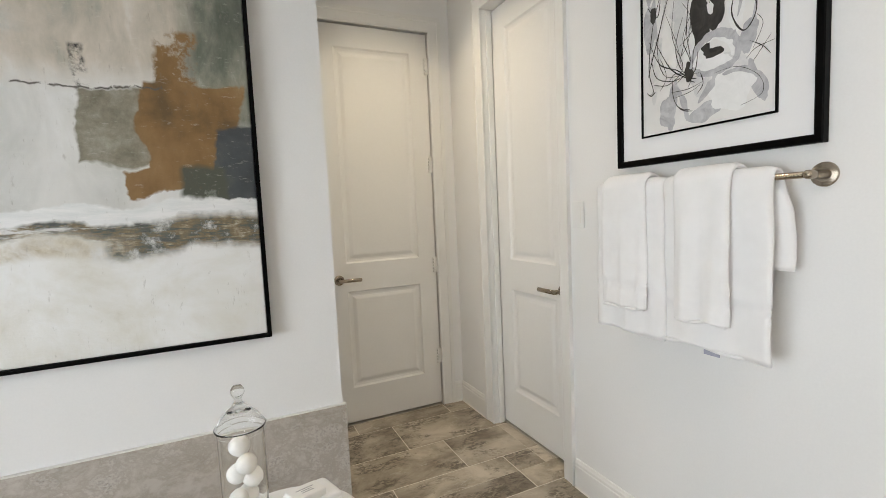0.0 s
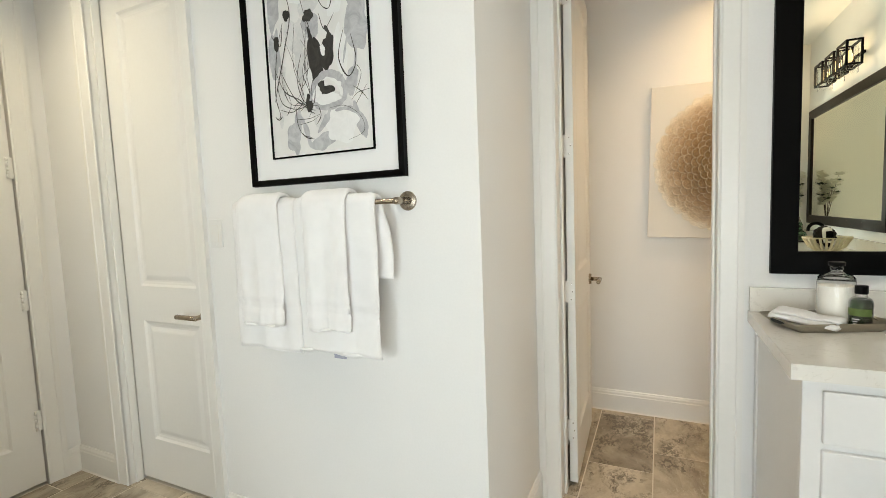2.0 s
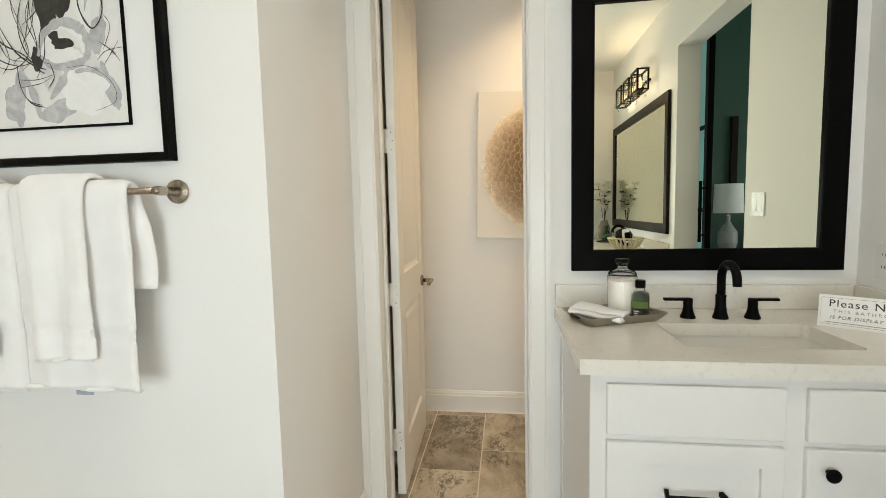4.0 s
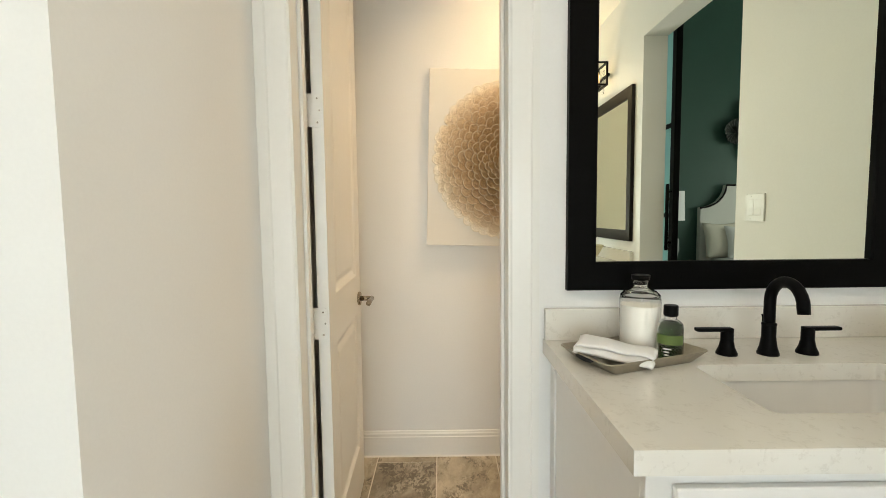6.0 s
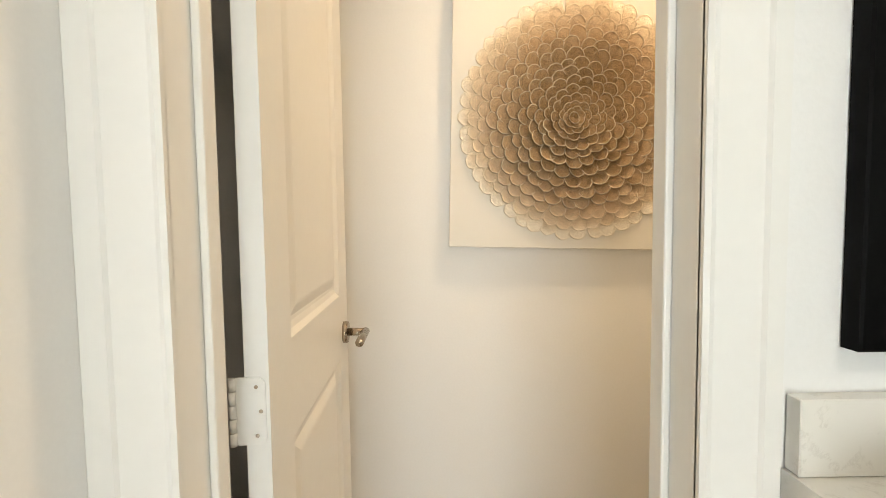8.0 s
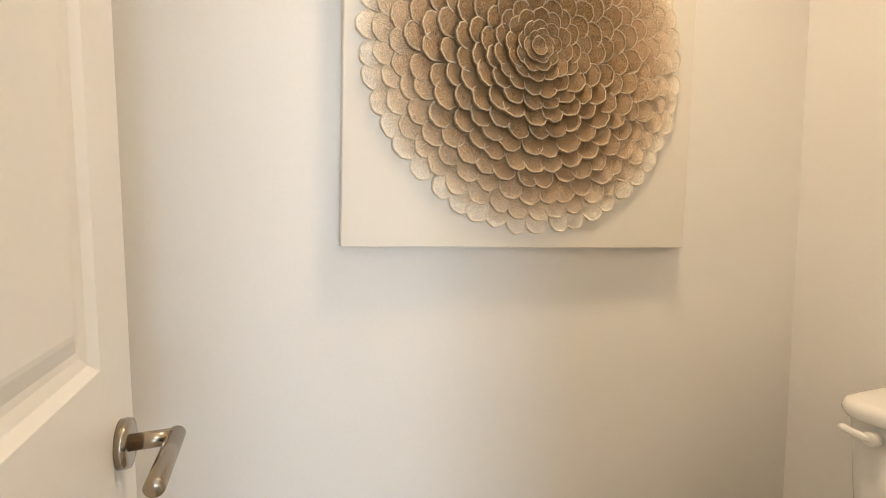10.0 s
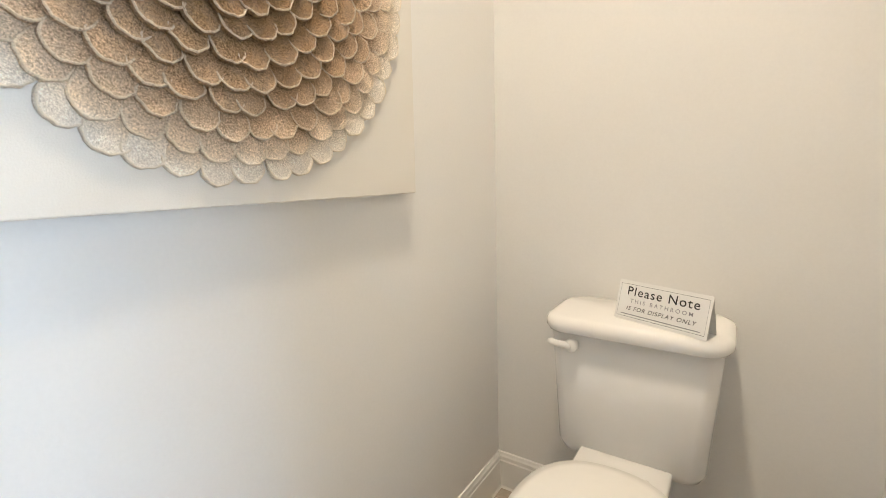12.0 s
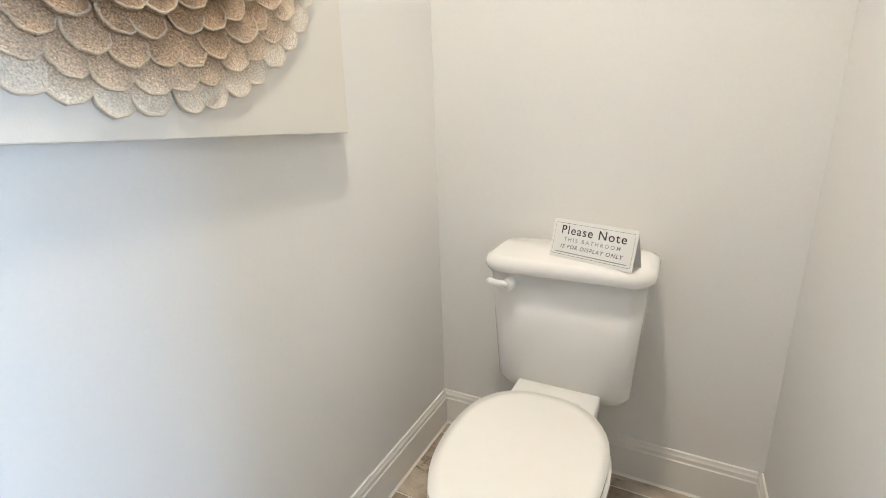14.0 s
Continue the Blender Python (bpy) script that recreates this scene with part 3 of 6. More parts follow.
# the framed abstract: local x runs towards the hall's opposite way, z up, front towards -y
FW, FH = 0.616, 0.86
art = thing("framed_print", "black-framed abstract print in black, grey and white with a wide mat", "framed print", pose(2.735, 0.913, 1.446 + FH / 2, 0, 0, -90))
frame_bars(art, FW, FH, 0.022, 0.027, FRAME_BLACK, -0.029)
part("backing", box(-FW / 2, FW / 2, -0.016, -0.002, -FH / 2, FH / 2), MAT_BOARD, art)
AW, AH, AY = 0.432, 0.715, -0.0165
az = -FH / 2 + 0.078 + AH / 2
lip = bmesh.new()
for x0, x1, z0, z1 in ((-AW / 2 - 0.006, AW / 2 + 0.006, az - AH / 2 - 0.006, az - AH / 2), (-AW / 2 - 0.006, AW / 2 + 0.006, az + AH / 2, az + AH / 2 + 0.006),
                       (-AW / 2 - 0.006, -AW / 2, az - AH / 2, az + AH / 2), (AW / 2, AW / 2 + 0.006, az - AH / 2, az + AH / 2)):
    box(x0, x1, -0.022, -0.016, z0, z1, 0, 1, lip)
part("fillet", lip, FRAME_BLACK, art, "thin black inner fillet")
part("paper", box(-AW / 2, AW / 2, AY - 0.001, AY, az - AH / 2, az + AH / 2), PAPER, art)


def av(u, v):
    """u across the paper from its left edge, v up from its lower edge; the crowd of marks sits low on the tall sheet."""
    low = v if v < 0.1 else 0.1 + (v - 0.1) * 0.625 if v < 0.5 else v - 0.15
    return (-AW / 2 + u * AW, az - AH / 2 + low * 0.555)


greys, pales, whites, blacks = (("grey_mark", GREY_WASH), ("pale_mark", PALE_WASH), ("white_mark", WHITE_WASH), ("black_mark", BLACK_WASH))


def mark(kind, x, z, rx, rz, y, seed, turn):
    bm = bmesh.new()
    blob(x, z, rx, rz, y, bm, seed, turn)
    part(kind[0], bm, kind[1], art)


for (u, v, ru, rv, turn, bm, dy) in (
        (0.22, 0.10, 0.07, 0.10, 8, greys, 1.0), (0.27, 0.19, 0.045, 0.13, -6, greys, 1.02), (0.52, 0.07, 0.13, 0.05, 12, greys, 1.04), (0.08, 0.80, 0.06, 0.17, 0, greys, 1.06),
        (0.90, 0.86, 0.10, 0.16, 0, greys, 1.08), (0.83, 0.55, 0.055, 0.10, -20, greys, 1.1), (0.88, 0.22, 0.045, 0.13, 25, greys, 1.12), (0.45, 0.92, 0.09, 0.08, 0, greys, 1.14),
        (0.12, 0.44, 0.035, 0.15, -8, pales, 2.0), (0.50, 0.36, 0.09, 0.11, 20, pales, 2.02), (0.36, 0.70, 0.08, 0.12, 10, pales, 2.04), (0.63, 0.30, 0.10, 0.09, 0, pales, 2.06),
        (0.30, 0.88, 0.10, 0.12, 30, pales, 2.08), (0.72, 0.40, 0.10, 0.08, -30, pales, 2.1),
        (0.72, 0.20, 0.17, 0.11, 0, whites, 3.0), (0.52, 0.50, 0.11, 0.10, 20, whites, 3.02), (0.75, 0.72, 0.055, 0.14, 0, whites, 3.04), (0.40, 0.60, 0.05, 0.12, 0, whites, 3.06),
        (0.50, 0.70, 0.075, 0.17, 8, blacks, 4.0), (0.62, 0.75, 0.055, 0.12, -6, blacks, 4.02), (0.60, 0.52, 0.075, 0.035, -8, blacks, 4.04), (0.41, 0.44, 0.035, 0.055, 0, blacks, 4.06),
        (0.10, 0.86, 0.03, 0.05, 0, blacks, 4.08),
        (0.88, 1.12, 0.10, 0.19, 4, greys, 1.16), (0.09, 1.12, 0.07, 0.17, -5, greys, 1.18), (0.62, 1.22, 0.12, 0.10, 15, greys, 1.2), (0.45, 1.08, 0.11, 0.12, 0, pales, 2.12), (0.30, 1.20, 0.10, 0.12, 12, whites, 3.08),
        (0.70, 1.06, 0.07, 0.14, -10, whites, 3.1), (0.22, 1.02, 0.035, 0.035, 20, blacks, 4.1), (0.44, 0.98, 0.05, 0.04, 30, blacks, 4.12), (0.14, 0.60, 0.03, 0.14, -10, pales, 2.14)):
    x, z = av(u, v)
    mark(bm, x, z, ru * AW, rv * 0.52, AY - 0.001 - dy * 0.0003, u * 7 + v * 3, turn)
x, z = av(0.57, 0.76)
mark(whites, x, z, 0.011, 0.02, AY - 0.0026, 2.2, 10)
x, z = av(0.60, 0.455)
mark(whites, x, z, 0.05, 0.02, AY - 0.0028, 5.2, 0)
rng = random.Random(4)
for kind, stroke, wd in ((greys, [(0.42, 0.46), (0.47, 0.57), (0.60, 0.62), (0.74, 0.57), (0.76, 0.45), (0.66, 0.38), (0.52, 0.38), (0.44, 0.46)], 0.016),
                         (whites, [(0.44, 0.47), (0.49, 0.58), (0.61, 0.605), (0.71, 0.55), (0.73, 0.46)], 0.013), (whites, [(0.50, 0.42), (0.58, 0.47), (0.68, 0.44)], 0.010),
                         (greys, [(0.62, 0.40), (0.58, 0.28), (0.48, 0.14)], 0.013), (greys, [(0.66, 0.33), (0.80, 0.33), (0.92, 0.22), (0.95, 0.10)], 0.010), (pales, [(0.12, 0.72), (0.08, 0.55), (0.12, 0.40), (0.18, 0.36)], 0.010),
                         (greys, [(0.76, 0.66), (0.82, 0.82), (0.88, 0.72), (0.84, 0.56)], 0.008), (whites, [(0.74, 0.90), (0.70, 0.76), (0.74, 0.60)], 0.012), (greys, [(0.30, 0.36), (0.27, 0.20), (0.20, 0.05)], 0.017),
                         (greys, [(0.30, 0.34), (0.36, 0.20), (0.40, 0.04)], 0.011), (pales, [(0.36, 0.98), (0.33, 0.82), (0.40, 0.68)], 0.016), (blacks, [(0.43, 0.92), (0.47, 0.80), (0.46, 0.66)], 0.010), (blacks, [(0.60, 0.90), (0.66, 0.80), (0.62, 0.66)], 0.009)):
    bm = bmesh.new()
    ribbon([av(*p) for p in stroke], wd, AY - 0.00245 - 0.0003 * rng.random(), bm)
    part(kind[0], bm, kind[1], art)
for stroke, wd in (([(0.22, 0.92), (0.14, 0.66), (0.20, 0.48), (0.34, 0.43)], 0.0014), ([(0.08, 0.62), (0.13, 0.48), (0.28, 0.40), (0.40, 0.43)], 0.0016), ([(0.30, 0.50), (0.36, 0.60), (0.40, 0.80), (0.37, 0.95)], 0.0014),
                   ([(0.24, 0.40), (0.30, 0.46), (0.42, 0.38), (0.40, 0.30)], 0.0016), ([(0.52, 0.66), (0.45, 0.58), (0.44, 0.46)], 0.0018), ([(0.35, 0.86), (0.42, 0.76), (0.40, 0.62), (0.33, 0.55)], 0.0013),
                   ([(0.86, 0.46), (0.92, 0.58), (0.88, 0.64)], 0.0012), ([(0.30, 0.18), (0.36, 0.11), (0.44, 0.09)], 0.0022), ([(0.04, 0.36), (0.08, 0.32), (0.12, 0.35)], 0.0022), ([(0.18, 0.98), (0.10, 0.80), (0.06, 0.55), (0.10, 0.36), (0.05, 0.33)], 0.0022), ([(0.12, 0.70), (0.25, 0.52), (0.38, 0.40), (0.47, 0.36)], 0.0024),
                   ([(0.30, 0.96), (0.27, 0.70), (0.36, 0.50), (0.24, 0.38), (0.10, 0.42)], 0.0016), ([(0.27, 0.42), (0.28, 0.25), (0.33, 0.14), (0.42, 0.10)], 0.0020),
                   ([(0.26, 0.30), (0.40, 0.29), (0.52, 0.32)], 0.0014), ([(0.28, 0.24), (0.42, 0.26), (0.50, 0.30)], 0.0014), ([(0.42, 0.95), (0.39, 0.70), (0.42, 0.52), (0.36, 0.44)], 0.0018),
                   ([(0.48, 0.56), (0.46, 0.44), (0.40, 0.38), (0.46, 0.33)], 0.0022), ([(0.78, 0.86), (0.72, 0.70), (0.80, 0.58), (0.88, 0.66), (0.84, 0.82)], 0.0026),
                   ([(0.84, 0.52), (0.92, 0.46), (0.97, 0.38)], 0.0013), ([(0.97, 0.52), (0.90, 0.42), (0.86, 0.36)], 0.0013), ([(0.99, 0.48), (0.88, 0.46), (0.82, 0.40)], 0.0013),
                   ([(0.60, 0.36), (0.76, 0.36), (0.90, 0.24), (0.92, 0.10), (0.78, 0.06)], 0.0009), ([(0.20, 1.20), (0.26, 1.02), (0.18, 0.80), (0.10, 0.62), (0.05, 0.50)], 0.0024), ([(0.33, 1.22), (0.40, 1.02), (0.46, 0.86), (0.40, 0.66)], 0.0016), ([(0.52, 1.22), (0.56, 1.05), (0.66, 1.00), (0.72, 1.20)], 0.0020), ([(0.36, 0.78), (0.30, 0.62), (0.36, 0.46), (0.50, 0.40)], 0.0018), ([(0.45, 0.80), (0.36, 0.66), (0.42, 0.50), (0.30, 0.36)], 0.0015), ([(0.06, 0.72), (0.16, 0.56), (0.32, 0.48), (0.44, 0.34)], 0.0020), ([(0.16, 0.60), (0.22, 0.46), (0.16, 0.34)], 0.0014),
                   ([(0.33, 0.62), (0.45, 0.70), (0.44, 0.86)], 0.0016), ([(0.20, 0.86), (0.31, 0.64), (0.35, 0.50)], 0.0013), ([(0.55, 0.98), (0.60, 0.88), (0.70, 0.96)], 0.0020),
                   ([(0.05, 0.92), (0.14, 0.84), (0.17, 0.95)], 0.0024), ([(0.47, 0.22), (0.52, 0.30), (0.50, 0.40)], 0.0018)):
    line = bmesh.new()
    ribbon([av(*p) for p in stroke], wd, AY - 0.0030 - 0.00012 * rng.random(), line)
    part("ink_line", line, BLACK_WASH, art)
BAR_X, BAR_Z = 2.660, 1.345
bar = thing("towel_bar", "brushed nickel towel bar with round wall flanges", "towel bar", pose(BAR_X, 0, BAR_Z))
part("rail", tube([(0, 0.588, 0), (0, 1.250, 0)], 0.0085, 20), NICKEL, bar, "", True)
for y in (0.588, 1.240):
    flange = part("flange", lathe([(0.0, 0.075), (0.030, 0.075), (0.0315, 0.071), (0.030, 0.066), (0.018, 0.063), (0.0, 0.063)], 32, close=False), NICKEL, bar, "round nickel wall flange", True, pose(0, y, 0, 0, 90, 0))
    part("post", tube([(0.064, y, 0), (-0.004, y, 0), (-0.010, y, 0)], [0.0115, 0.0115, 0.008], 20), NICKEL, bar, "", True)


def towel(label, y0, y1, front_z, back_z, inner, thick, seed, band_z, flare=0.0, back=0.0):
    """A folded towel hung over the bar: a thick draped sheet with soft rolled edges, waves and a woven border."""
    ob = thing("towel", label, "towel", pose(BAR_X, (y0 + y1) / 2, BAR_Z), "towels on the bar")
    hw, r = (y1 - y0) / 2, inner + thick / 2
    path = []
    nf, nb = 44, 16
    for k in range(nb):
        path.append((r + 0.004 * math.sin(k * 0.4), back_z - BAR_Z + (0 - (back_z - BAR_Z)) * k / nb, "b"))
    for k in range(9):
        a = math.pi * k / 8
        path.append((r * math.cos(a), r * math.sin(a), "t"))
    for k in range(1, nf + 1):
        path.append((-r, (front_z - BAR_Z) * k / nf, "f"))
    nw = 22
    bm = bmesh.new()
    rows = []
    for i, (px, pz, where) in enumerate(path):
        q0, q1 = path[max(i - 1, 0)], path[min(i + 1, len(path) - 1)]
        tx, tz = q1[0] - q0[0], q1[1] - q0[1]
        ln = math.hypot(tx, tz)
        nx, nz = tz / ln, -tx / ln
        drop = max(0.0, -pz)
        row = []
        for side in (1, -1):
            seq = range(nw + 1) if side == 1 else range(nw, -1, -1)
            for j in seq:
                f = 2 * j / nw - 1
                edge = max(0.0, 1 - (abs(f) ** 12))
                th = thick / 2 * (0.32 + 0.68 * edge)
                wob = noise.noise((f * 1.7 + seed, pz * 2.2, seed)) * 0.012 * min(1, drop * 5) + 0.006 * math.sin(f * 5 + seed * 2 + pz * 3) * min(1, drop * 4)
                fine = 0.0014 * noise.noise((f * 9, pz * 22, seed + side)) + 0.004 * max(0.0, math.sin(f * 8.5 + seed)) ** 3 * min(1, drop * 3)
                yw = (-back * min(1.0, drop * 12) if where == "b" else 0.0) + f * (hw + flare * drop + 0.006 * noise.noise((pz * 7, seed + 9, f * 0.2)))
                out = side * th + (wob if where != "b" else abs(wob) * 0.3) * (1 if where != "t" else 0.2) + fine
                if where == "f" and band_z and abs(pz + BAR_Z - band_z) < 0.022:
                    out -= side * 0.0035
                low = 0.012 * noise.noise((f * 1.3, seed, 4.0)) * (1 if i == len(path) - 1 or i == 0 else 0)
                row.append(Vector((px - nx * out * -1, yw, pz + nz * out + low)))
        rows.append(row)
    loft(rows, True, bm)
    part("cloth", bm, TERRY, ob, "", True)
    hem = bmesh.new()
    tube([(-r - 0.003 + 0.002 * math.sin(j), (2 * j / 12 - 1) * (hw - 0.006 + flare * (BAR_Z - front_z)), front_z - BAR_Z + 0.012 * noise.noise(((2 * j / 12 - 1) * 1.3, seed, 4.0))) for j in range(13)], thick * 0.30, 8, hem)
    part("hem", hem, TERRY, ob, "", True)
    return ob


towel("large white terry bath towel folded over the bar", 0.982, 1.272, 0.842, 0.87, 0.009, 0.022, 1.3, 0.985, 0.012)
towel("large white terry bath towel folded over the bar beside the flange", 0.655, 0.985, 0.850, 1.10, 0.009, 0.022, 4.1, 0.985, 0.012, 0.028)
towel("white terry hand towel layered over a bath towel", 1.040, 1.232, 0.930, 1.02, 0.032, 0.018, 7.7, 1.0, 0.0)
towel("white terry hand towel layered over the other bath towel", 0.755, 0.935, 0.930, 1.12, 0.032, 0.018, 9.2, 1.0, -0.008)
tagged(part("towel_tag", box(2.645, 2.647, 0.80, 0.85, 0.828, 0.848), wash("lilac_label", (0.35, 0.36, 0.45), (0.45, 0.46, 0.55))), "small lilac label under a bath towel", "label")


def rocker_switch(m, gangs, label):
    w = 0.07 + 0.046 * (gangs - 1)
    ob = thing("light_switch", label, "light switch", m)
    rr0 = rounded_rect(0, 0, w / 2, 0.0575, 0.004, 0)
    part("plate", loft([[(x, 0, z) for x, z, _ in rr0], [(x, -0.004, z) for x, z, _ in rr0], [(x * 0.95, -0.0062, z * 0.97) for x, z, _ in rr0]]), PLASTIC, ob)
    for g in range(gangs):
        cx = (g - (gangs - 1) / 2) * 0.046
        bm = bmesh.new()
        vs = [[bm.verts.new((cx + sx * 0.0165, y, sz)) for sx in (-1, 1)] for y, sz in ((-0.0060, -0.0335), (-0.0095, -0.0330), (-0.0070, 0.0), (-0.0066, 0.0330), (-0.0060, 0.0335))]
        for a, b in zip(vs, vs[1:]):
            bm.faces.new((a[0], a[1], b[1], b[0]))
        part("rocker", bm, PLASTIC, ob)
        part("recess", box(cx - 0.0178, cx + 0.0178, -0.00635, -0.0055, -0.0348, 0.0348), CAULK, ob)
        for z in (0.046, -0.046):
            part("screw", tube([(cx, -0.006, z), (cx, -0.0072, z)], 0.003, 10), PLASTIC, ob)
    return ob


rocker_switch(pose(2.735, 1.489, 1.252, 0, 0, -90), 1, "white single rocker switch on the wall")
rocker_switch(pose(2.735, -1.467, 1.273, 0, 0, 180), 2, "white double rocker switch on the wall")
outlet = thing("power_outlet", "white duplex power outlet on the wall above the vanity", "power outlet", pose(3.285, -1.467, 1.085, 0, 0, 180))
rr0 = rounded_rect(0, 0, 0.036, 0.0575, 0.004, 0)
part("plate", loft([[(x, 0, z) for x, z, _ in rr0], [(x, -0.004, z) for x, z, _ in rr0], [(x * 0.95, -0.006, z * 0.97) for x, z, _ in rr0]]), PLASTIC, outlet)
for z in (-0.02, 0.02):
    s = part("socket", tube([(0, -0.005, z), (0, -0.0075, z)], 0.0165, 24), PLASTIC, outlet)
    for x in (-0.006, 0.006):
        part("slot", box(x - 0.001, x + 0.001, -0.0078, -0.0074, z - 0.004, z + 0.005), INK, s)

# ---------------------------------------------------------------- painting wall
PX0, PX1, PZ0, PZ1 = 0.20, 1.480, 0.862, 2.38


def abstract_paint():
    """Knife-painted landscape abstract: pale fields, an ochre block, slate and sage patches and a broken dark horizon."""
    m, nt, b = material("abstract_oil_paint", (0.8, 0.8, 0.8), 0.42)
    v = coords(nt)
    sep = nt.nodes.new("ShaderNodeSeparateXYZ")
    nt.links.new(v, sep.inputs[0])
    n1, n2, n3 = noise_tex(nt, v, 4, 8, 0.65, 0.4), noise_tex(nt, v, 13, 8, 0.7, 0.12), noise_tex(nt, v, 38, 6, 0.7, 0.5)
    torn = noise_tex(nt, v, 26, 2, 0.5, 0.2)
    jit = calc(nt, "ADD", calc(nt, "MULTIPLY", calc(nt, "SUBTRACT", noise_tex(nt, v, 3.4, 1, 0.5, 0.5), 0.5), 0.13), calc(nt, "MULTIPLY", calc(nt, "SUBTRACT", torn, 0.5), 0.035))
    jit2 = calc(nt, "ADD", calc(nt, "MULTIPLY", calc(nt, "SUBTRACT", noise_tex(nt, v, 3.1, 1, 0.5, 0.7), 0.5), 0.12), calc(nt, "MULTIPLY", calc(nt, "SUBTRACT", torn, 0.5), 0.03))
    U = calc(nt, "ADD", calc(nt, "SUBTRACT", PX1, sep.outputs[0]), jit)
    V = calc(nt, "ADD", calc(nt, "SUBTRACT", sep.outputs[2], PZ0), jit2)
    mp = nt.nodes.new("ShaderNodeMapping")
    mp.inputs["Scale"].default_value = (2.2, 1, 14)
    nt.links.new(v, mp.inputs[0])
    streak = noise_tex(nt, mp.outputs[0], 3.0, 8, 0.7, 0.3)
    mp2 = nt.nodes.new("ShaderNodeMapping")
    mp2.inputs["Scale"].default_value = (5, 1, 2.0)
    nt.links.new(v, mp2.inputs[0])
    vert = noise_tex(nt, mp2.outputs[0], 2.4, 7, 0.62, 0.25)

    def step(x, edge, soft):
        return calc(nt, "MULTIPLY_ADD", calc(nt, "SUBTRACT", x, edge), 1.0 / soft, 0.5, clamp=True)

    def block(u0, u1, v0, v1, soft=0.02):
        a = calc(nt, "MULTIPLY", step(U, u0, soft), calc(nt, "SUBTRACT", 1.0, step(U, u1, soft)))
        c = calc(nt, "MULTIPLY", step(V, v0, soft), calc(nt, "SUBTRACT", 1.0, step(V, v1, soft)))
        return calc(nt, "MULTIPLY", a, c)

    def broken(mask, tex, lo, hi):
        return calc(nt, "MULTIPLY", mask, ramp(nt, tex, [(lo, (0, 0, 0)), (hi, (1, 1, 1))]))

    soft = noise_tex(nt, v, 2.6, 6, 0.6, 0.8)
    col = ramp(nt, soft, [(0.30, (0.56, 0.56, 0.53)), (0.46, (0.70, 0.695, 0.67)), (0.62, (0.80, 0.80, 0.79))])
    # warm beige and grey upper field
    upper = ramp(nt, vert, [(0.30, (0.36, 0.35, 0.29)), (0.42, (0.50, 0.45, 0.37)), (0.56, (0.61, 0.54, 0.455)), (0.72, (0.73, 0.70, 0.65))])
    col = mix(nt, calc(nt, "MULTIPLY", step(V, 0.90, 0.10), 0.9), col, upper)
    grey_up = ramp(nt, n2, [(0.3, (0.34, 0.35, 0.31)), (0.7, (0.60, 0.60, 0.56))])
    col = mix(nt, broken(block(0.50, 1.3, 0.98, 1.25, 0.10), n1, 0.48, 0.66), col, grey_up)
    sage = ramp(nt, vert, [(0.30, (0.075, 0.090, 0.068)), (0.48, (0.15, 0.165, 0.13)), (0.62, (0.27, 0.275, 0.22)), (0.76, (0.46, 0.45, 0.39))])
    col = mix(nt, broken(block(-0.3, 0.21, 0.72, 1.75, 0.10), vert, 0.20, 0.36), col, sage)
    olive = ramp(nt, n2, [(0.30, (0.14, 0.125, 0.085)), (0.5, (0.25, 0.23, 0.175)), (0.7, (0.40, 0.38, 0.31))])
    col = mix(nt, block(0.315, 0.515, 0.62, 0.865, 0.010), col, olive)
    ochre = ramp(nt, calc(nt, "MULTIPLY_ADD", n1, 0.7, calc(nt, "MULTIPLY", vert, 0.3)), [(0.36, (0.125, 0.075, 0.030)), (0.48, (0.215, 0.118, 0.040)), (0.60, (0.27, 0.155, 0.060)), (0.70, (0.36, 0.25, 0.13))])
    col = mix(nt, block(0.055, 0.345, 0.525, 0.885, 0.008), col, ochre)
    col = mix(nt, block(0.25, 0.405, 0.525, 0.610, 0.008), col, ochre)
    col = mix(nt, broken(block(0.17, 0.31, 0.865, 1.06, 0.015), n2, 0.42, 0.52), col, ochre)
    slate = ramp(nt, n1, [(0.30, (0.030, 0.036, 0.042)), (0.50, (0.062, 0.072, 0.080)), (0.62, (0.095, 0.11, 0.10)), (0.74, (0.18, 0.20, 0.20))])
    col = mix(nt, block(-0.3, 0.140, 0.495, 0.745, 0.010), col, slate)
    col = mix(nt, broken(block(0.10, 0.25, 0.495, 0.605, 0.02), n1, 0.30, 0.48), col, (0.075, 0.083, 0.062))
    # white band over a broken dark horizon
    white = ramp(nt, streak, [(0.35, (0.70, 0.72, 0.71)), (0.6, (0.83, 0.83, 0.82))])
    col = mix(nt, block(-0.3, 2.0, 0.435, 0.497, 0.008), col, white)
    dark = ramp(nt, calc(nt, "MULTIPLY_ADD", n2, 0.55, calc(nt, "MULTIPLY", noise_tex(nt, mp.outputs[0], 9.0, 6, 0.6, 0.6), 0.45)), [(0.34, (0.045, 0.050, 0.048)), (0.46, (0.10, 0.11, 0.095)), (0.54, (0.20, 0.15, 0.085)), (0.60, (0.33, 0.29, 0.20)), (0.68, (0.62, 0.60, 0.55))])
    col = mix(nt, broken(block(-0.3, 0.46, 0.335, 0.440, 0.03), n2, 0.32, 0.46), col, dark)
    col = mix(nt, broken(block(0.35, 1.4, 0.395, 0.440, 0.012), streak, 0.42, 0.50), col, dark)
    sand = ramp(nt, n2, [(0.3, (0.45, 0.38, 0.26)), (0.6, (0.72, 0.68, 0.58))])
    col = mix(nt, broken(block(0.40, 1.4, 0.30, 0.395, 0.05), n1, 0.42, 0.56), col, sand)
